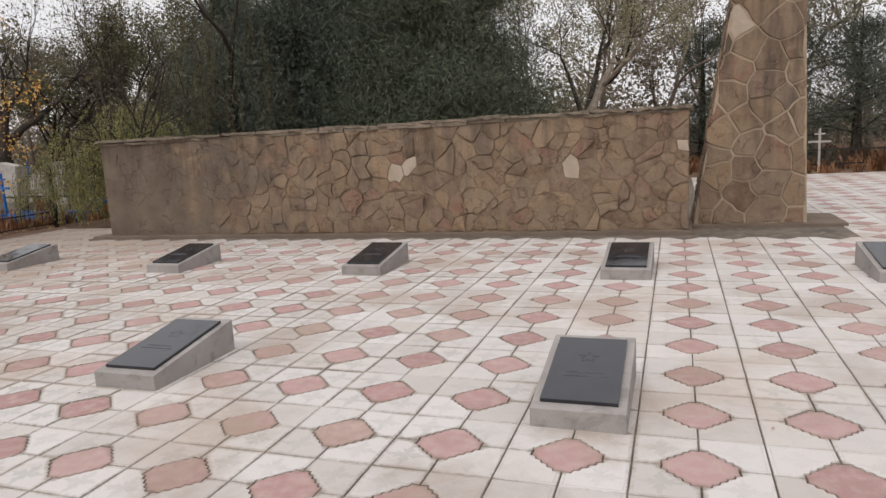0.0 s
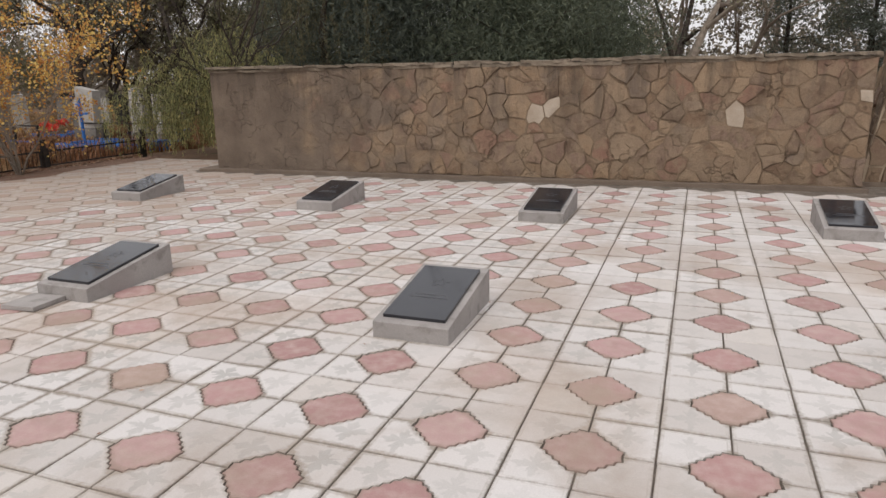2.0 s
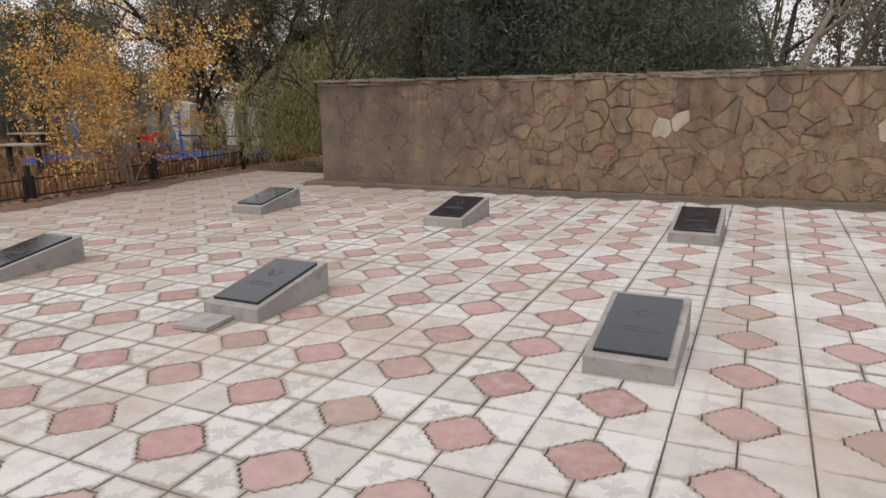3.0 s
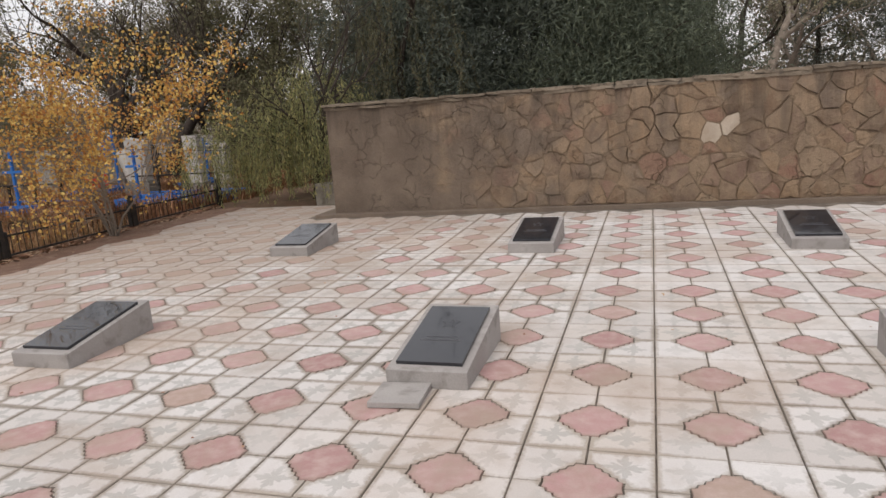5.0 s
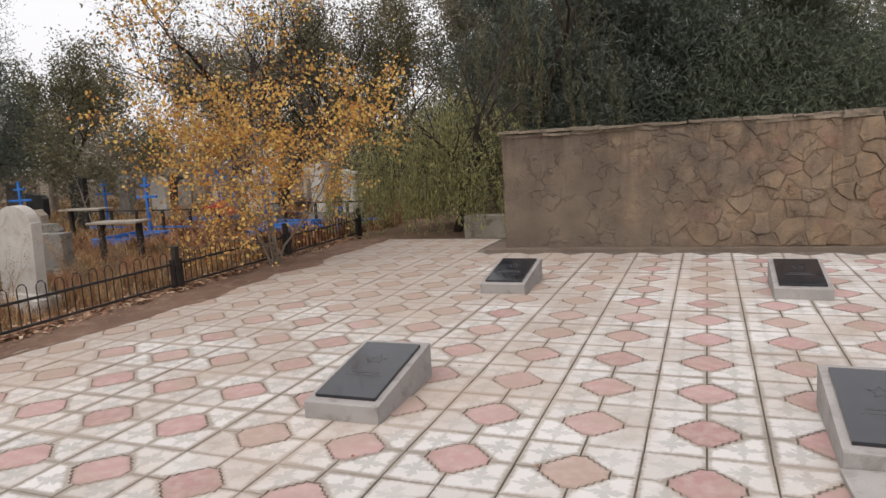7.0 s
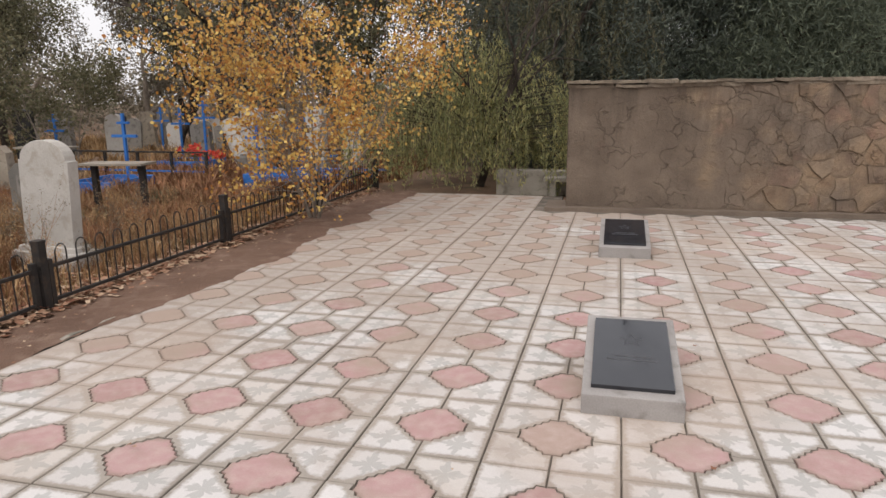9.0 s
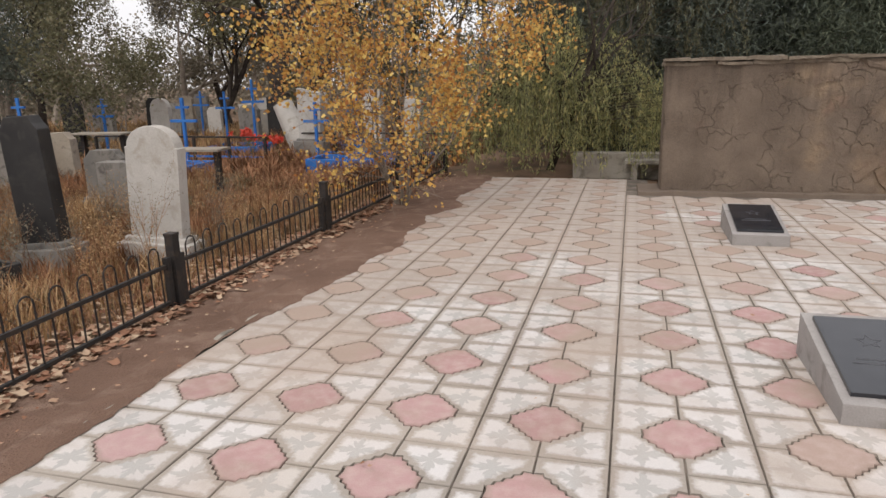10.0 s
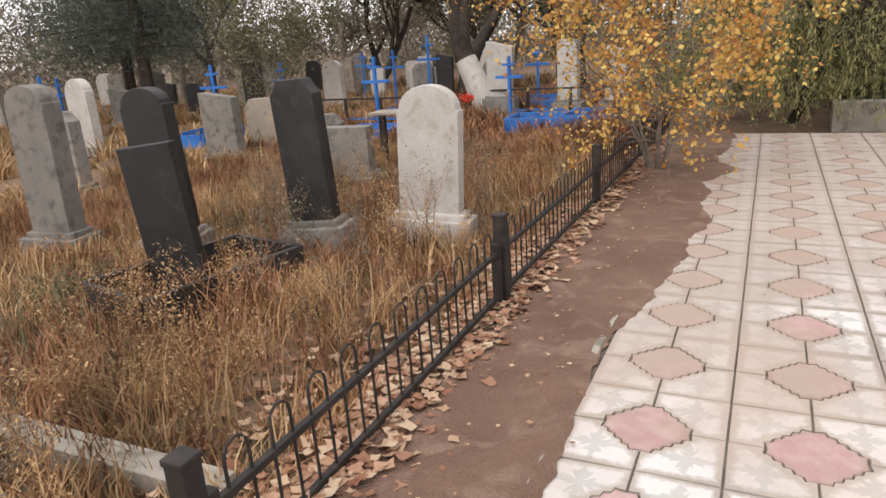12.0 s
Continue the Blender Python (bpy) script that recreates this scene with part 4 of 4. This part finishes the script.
# table and bench among the graves
def grave_table(x, y, yaw, w=1.0, d=.45, h=.78):
    th = empty("grave_table", pose(x, y, -.1, 0, 0, yaw), "small weathered grey plank table among the graves", "table")
    for k in range(3):
        part("plank", boxed(-w / 2, -d / 2 + k * d / 3 + .004, h - .035, w / 2, -d / 2 + (k + 1) * d / 3 - .004, h, bevel=.004), GREY_WOOD, th)
    for sx in (-w * .38, w * .38):
        part("leg", boxed(sx - .04, -.04, 0, sx + .04, .04, h - .036), BLACK_PAINT, th)


grave_table(-4.35, 4.55, 8)
grave_table(-8.6, 7.6, 4, 1.2)

# artificial red flowers on a grave
def red_flowers(x, y, seed):
    rng = np.random.default_rng(seed)
    th = empty("grave_flowers", pose(x, y, -.1), "bunch of faded red artificial flowers on a grave", "flowers")
    stems = [[(Vector((0, 0, 0)), .004), (Vector((rng.normal() * .1, rng.normal() * .1, .5 + rng.random() * .12)), .003)] for _ in range(12)]
    v, f = tubes(stems, 4)
    mesh_object("stem", v, f, OLIVE, th)
    p = np.concatenate([np.array(s[-1][0])[None] + rng.normal(size=(26, 3)) * .025 for s in stems])
    v, f = leaf_cloud(p, .05, rng, .8)
    tagged(cloud_object("blossom", v, f, RED_PLASTIC, th), kind="stuff")


red_flowers(-7.0, 10.4, 1), red_flowers(-5.2, 8.6, 2), red_flowers(-6.2, 9.3, 3)

# white cross and dark railing beyond the paving
blue_cross(16.05, 17.6, 1.25, 0, WHITE_STONE, "white-painted grave cross beyond the paving")
th = empty("grave_railing", pose(15.2, 18.0, -0.1), "dark low railing beyond the paving", "railing")
part("rail", boxed(0, -.02, .6, 14, .02, .65), BLACK_PAINT, th)
part("rail", boxed(0, -.02, .2, 14, .02, .24), BLACK_PAINT, th)
for s in np.arange(0.05, 14, 0.5):
    part("post", boxed(s - .015, -.015, 0, s + .015, .015, .6), BLACK_PAINT, th)

# low concrete parapet behind the end of the wall
th = empty("low_parapet", pose(0.9, 7.5, -.08), "low grey concrete parapet behind the end of the wall", "parapet")
part("block", roughen(boxed(0, 0, 0, 4.2, 0.35, 0.42, bevel=.01), .008, 5), OLD_CONCRETE, th)
part("ledge", boxed(0.85, -0.32, 0.28, 1.95, -0.003, 0.34, bevel=.008), OLD_CONCRETE, th, "grey concrete ledge")
part("ledge_support", boxed(0.95, -0.28, 0, 1.05, -0.004, 0.28), OLD_CONCRETE, th)
part("ledge_support", boxed(1.75, -0.28, 0, 1.85, -0.004, 0.28), OLD_CONCRETE, th)


# ---- grass and fallen leaves ----
def grass(name, n, region, hmin, hmax, mat, label, seed, clump=2.2, width=0.006):
    rng = np.random.default_rng(seed)
    x0, x1, y0, y1 = region
    c = rng.uniform((x0, y0), (x1, y1), (n // 34, 2))
    p = c[rng.integers(0, len(c), n)] + rng.normal(size=(n, 2)) * 0.085
    p = p[(p[:, 0] < min(x1, -1.44)) | (p[:, 1] > 7.3)]
    n = len(p)
    h = rng.uniform(hmin, hmax, n) * (0.7 + 0.6 * np.sin(p[:, 0] * clump) * np.sin(p[:, 1] * clump * 1.3) ** 2)
    h = np.maximum(h, hmin * .6)
    a = rng.uniform(0, 6.28, n)
    d = np.stack([np.cos(a), np.sin(a), 0 * a], 1)
    bend = rng.uniform(0.1, 1.1, n)[:, None] * h[:, None]
    base = np.concatenate([p, np.full((n, 1), -0.1)], 1)
    side = np.stack([-d[:, 1], d[:, 0], 0 * a], 1) * width * rng.uniform(.6, 1.5, n)[:, None]
    up = np.array([0, 0, 1.0])
    mid = base + d * bend * .3 + up * h[:, None] * .6
    tip = base + d * bend + up * h[:, None]
    verts = np.stack([base - side, base + side, mid - side * .8, mid + side * .8, tip], 1).reshape(-1, 3)
    k = np.arange(n) * 5
    faces = np.concatenate([np.stack([k, k + 1, k + 3], 1), np.stack([k, k + 3, k + 2], 1), np.stack([k + 2, k + 3, k + 4], 1)])
    tagged(cloud_object(name, verts, faces, mat), label, "grass", kind="stuff")


grass("dry_grass", 38000, (-8, -1.5, -5, 6), 0.06, 0.36, DRY_GRASS, "tall dry straw-coloured grass between the graves", 61, width=0.0042)
grass("dry_weeds", 60000, (-8, -1.5, -5, 6), 0.05, 0.34, RUST_WEED, "rusty brown dry weeds between the graves", 62, 1.6, width=0.0042)
grass("green_weeds", 9000, (-5, -1.5, -5, 6), 0.05, 0.26, OLIVE, "olive green weeds among the dry grass", 66, 1.1, width=0.005)
grass("dry_grass", 50000, (-26, -7, -4, 22), 0.12, 0.45, DRY_GRASS, "dry grass far back in the cemetery", 63, width=0.014)
grass("dry_weeds", 26000, (-8, -1.5, 5, 16), 0.12, 0.45, RUST_WEED, "rusty dry weeds behind the fence", 64, width=0.012)
grass("dry_weeds", 16000, (3, 26, 16.5, 26), 0.2, 0.7, RUST_WEED, "dry weeds beyond the paving", 65, width=0.016)


def dead_weed(x, y, h, seed):
    rng = np.random.default_rng(seed)
    th = empty("dead_weed", pose(x, y, -0.09), "tall grey-brown dead weed with dry seed heads", "weed", "dead weeds by the fence")
    out, tips = [], []
    for k in range(4):
        grow(rng, (rng.normal() * .03, rng.normal() * .03, 0), (rng.normal() * .15, rng.normal() * .15, 1), h * rng.uniform(.6, 1), 0.004, 1, 0.35, 0.2, 2, out, tips)
    v, f = tubes(out, 4)
    tagged(mesh_object("stem", v, f, RUST_WEED, th), kind="stuff")
    t = np.array([tuple(p) for p in tips])
    t = t[t[:, 2] > h * .15]
    p = t[rng.integers(0, len(t), 520)] + rng.normal(size=(520, 3)) * 0.02
    v, f = leaf_cloud(p, 0.02, rng, 0.4)
    tagged(cloud_object("seed_head", v, f, DRY_GRASS if seed % 3 else GREY_TWIGS), kind="stuff").parent = th


rngw = np.random.default_rng(41)
for k in range(80):
    dead_weed(rngw.uniform(-4.8, -1.65), rngw.uniform(-3.4, 3.2), rngw.uniform(.3, .68), 400 + k)


def fallen_leaves(name, n, x0, sx, y0, y1, z, size, seed, label, mat=FALLEN):
    rng = np.random.default_rng(seed)
    p = np.stack([x0 + rng.normal(size=n) * sx, rng.uniform(y0, y1, n), z + rng.uniform(0, .035, n)], 1)
    # lobed, curled blades: a ring of eight points round a sunken middle
    spin = rng.uniform(0, 6.28, n)[:, None] + np.arange(8)[None] * math.pi / 4
    rad = size * .5 * rng.uniform(.55, 1.2, n)[:, None] * np.array([1.15, .62, .9, .6, .8, .6, .9, .62])[None] * rng.uniform(.8, 1.2, (n, 8))
    way = rng.uniform(0, 6.28, n)[:, None]
    curl = rng.uniform(.1, .5, n)[:, None] * np.abs(np.cos(spin - way)) * rad + rng.normal(size=(n, 1)) * .25 * rad * np.sin(spin - way)
    ring = np.stack([p[:, :1] + np.cos(spin) * rad, p[:, 1:2] + np.sin(spin) * rad, p[:, 2:] + curl], 2)
    v = np.concatenate([ring, p[:, None]], 1)
    v[:, :, 2] = np.maximum(v[:, :, 2], z - .005)
    k = np.arange(n)[:, None] * 9
    e = np.arange(8)[None]
    f = np.stack([k + e, k + (e + 1) % 8, np.broadcast_to(k + 8, (n, 8))], 2).reshape(-1, 3)
    tagged(cloud_object(name, v.reshape(-1, 3), f, mat), label, "leaves", kind="stuff")


fallen_leaves("fallen_leaves", 6800, -1.39, 0.11, -6, 7.4, -0.03, 0.078, 71, "curled brown fallen leaves drifted along the fence")
fallen_leaves("fallen_leaves", 1500, -1.75, 0.22, -6, 7.4, -0.05, 0.08, 72, "brown fallen leaves under the dry grass")
fallen_leaves("leaf_litter", 26000, -4.6, 1.7, -5, 7, -0.075, 0.05, 75, "rusty leaf litter and broken weeds between the graves", RUST_WEED)
fallen_leaves("fallen_leaves", 420, -1.0, 0.2, -6, 7, 0.0, 0.03, 73, "small leaf scraps on the dirt strip")
fallen_leaves("fallen_leaves", 120, 4.0, 4.5, -3.5, 5, 0.006, 0.028, 74, "small leaf scraps scattered on the paving")


# ---- paving ----
S = 0.3
def insert_outline(scale=1.0, phase=0.0):
    """A quarter of the scalloped edge of a pink insert, from the x axis to the y axis."""
    a, b = Vector((0.168, 0.036)), Vector((0.036, 0.168))
    nrm = Vector((1, 1)).normalized()
    pts = [Vector((0.168, 0.0))]
    for k in range(9):
        pts.append(a.lerp(b, k / 8) + nrm * (0.0065 if k % 2 == 0 else -0.0065))
    pts.append(Vector((0.0, 0.168)))
    return [p * scale for p in pts]


def tile_data(kind, rng=None):
    """Vertices, faces and local coordinates of one paving piece, its top at z = 0."""
    g, hgt, c = 0.0042, 0.03, 0.004
    if kind == "pink":
        q = insert_outline(0.965)[:-1]
        ring = []
        for turn in range(4):
            cs, sn = (1, 0, -1, 0)[turn], (0, 1, 0, -1)[turn]
            ring += [(p.x * cs - p.y * sn, p.x * sn + p.y * cs) for p in q]
        uv = [(0, 0)] * (len(ring) * 3)
    else:
        e = S / 2 - g
        q = insert_outline(1.03)
        # the insert's centre sits at the corner (S/2, S/2)
        ring = [(-e, -e), (e, -e)] + [(S / 2 - p.x, S / 2 - p.y) for p in reversed(q)] + [(-e, e)]
        ring = [(min(x, e), min(y, e)) for x, y in ring]
    n = len(ring)
    cx, cy = sum(x for x, y in ring) / n, sum(y for x, y in ring) / n
    verts = [(x, y, -hgt) for x, y in ring] + [(x, y, -c) for x, y in ring]
    verts += [(cx + (x - cx) * 0.982, cy + (y - cy) * 0.982, 0.0) for x, y in ring]
    faces = [(k, (k + 1) % n, n + (k + 1) % n, n + k) for k in range(n)] + [(n + k, n + (k + 1) % n, 2 * n + (k + 1) % n, 2 * n + k) for k in range(n)]
    faces.append(tuple(range(2 * n, 3 * n)))
    return verts, faces, [(v[0] / 0.15, v[1] / 0.15) for v in verts]


def tile_mesh(kind, mat):
    v, f, uv = tile_data(kind)
    me = bpy.data.meshes.new(kind)
    me.from_pydata(v, [], f)
    me.materials.append(mat)
    layer = me.uv_layers.new(name="UVMap")
    for lp in me.loops:
        layer.data[lp.index].uv = uv[lp.vertex_index]
    me.update()
    return me


def paved(x, y):
    """Whether a point lies on the paved yard."""
    if x < -0.6 or x > 21 or y < -7.2:
        return False
    if y < 5.42:
        return True
    if x < 1.85:
        return y < 6.9
    return x > 12.5 and y < 16 and not (12.2 < x < 14.5 and y < 7.35)


def make_paving():
    pav = empty("pavement", pose(0, 0, 0), "yard paved with worn white tiles and pink inserts", "paving", kind="structure")
    bm = bmesh.new()
    for x0, y0, x1, y1 in ((-0.66, -7.3, 21, 5.9), (-0.66, 5.9, 2.1, 6.95), (12.3, 5.9, 21, 16.1)):
        box(bm, x0, y0, -0.09, x1, y1, -0.012)
    part("bed", bm, BED, pav, "dirt-filled joints")
    rng = np.random.default_rng(17)
    white, pink = tile_mesh("tile", WHITE_TILE), tile_mesh("pink", PINK_TILE)
    rest = {"tile": ([], [], [], WHITE_TILE), "pink": ([], [], [], PINK_TILE)}

    def lay(name, me, m, single):
        if single:
            ob = new(name, me)
            ob.parent = pav
            ob.matrix_basis = m
        else:
            v, f, uv = data[name]
            V, F, U, _ = rest[name]
            o = len(V)
            V.extend(tuple(m @ Vector(p)) for p in v)
            F.extend(tuple(i + o for i in q) for q in f)
            U.extend(uv)

    data = {"tile": tile_data("tile"), "pink": tile_data("pink")}
    for i in range(-2, 70):
        for j in range(-24, 54):
            x, y = (i + .5) * S, (j + .5) * S
            if not paved(x, y):
                continue
            # the pink corner lies on odd columns and even rows of joints
            right, up = i % 2 == 0, j % 2 == 1
            rz = {(True, True): 0, (False, True): 90, (False, False): 180, (True, False): 270}[(right, up)]
            z = rng.normal() * 0.0013
            single = -2 <= i < 24 and -9 <= j < 3
            lay("tile", white, pose(x, y, z, rng.normal() * .35, rng.normal() * .35, rz + rng.normal() * .25), single)
    for i in range(-1, 35):
        for j in range(-12, 27):
            x, y = 0.3 + 0.6 * i, 0.6 * j
            if not (paved(x, y) and paved(x - .16, y) and paved(x + .16, y + .16)):
                continue
            single = -1 <= i < 20 and -5 <= j < 8
            lay("pink", pink, pose(x, y, 0.0008 + rng.normal() * 0.001, rng.normal() * .3, rng.normal() * .3, rng.normal() * 1.0), single)
    for name, (V, F, U, mat) in rest.items():
        me = bpy.data.meshes.new(name)
        me.from_pydata(V, [], F)
        me.materials.append(mat)
        layer = me.uv_layers.new(name="UVMap")
        idx = np.empty(len(me.loops), dtype=np.int32)
        me.loops.foreach_get("vertex_index", idx)
        layer.data.foreach_set("uv", np.asarray(U, dtype=np.float32)[idx].ravel())
        ob = new("far_tiles" if name == "tile" else "far_pink_tiles", me)
        ob.parent = pav
        tagged(ob, kind="stuff")


make_paving()
for y0, y1 in ((-3.1, -2.5), (-1.9, -1.45), (-0.62, -0.1), (1.7, 2.1)):
    bm = boxed(-0.665, y0, -0.05, -0.628, y1, 0.006, bevel=0.006)
    bmesh.ops.subdivide_edges(bm, edges=[e for e in bm.edges if e.calc_length() > .4], cuts=8)
    tagged(part("edging_strip", roughen(bm, 0.012, 6.0), OLD_CONCRETE), "thin worn concrete edging half sunk in dirt", "edging", "edging strips of the paving")
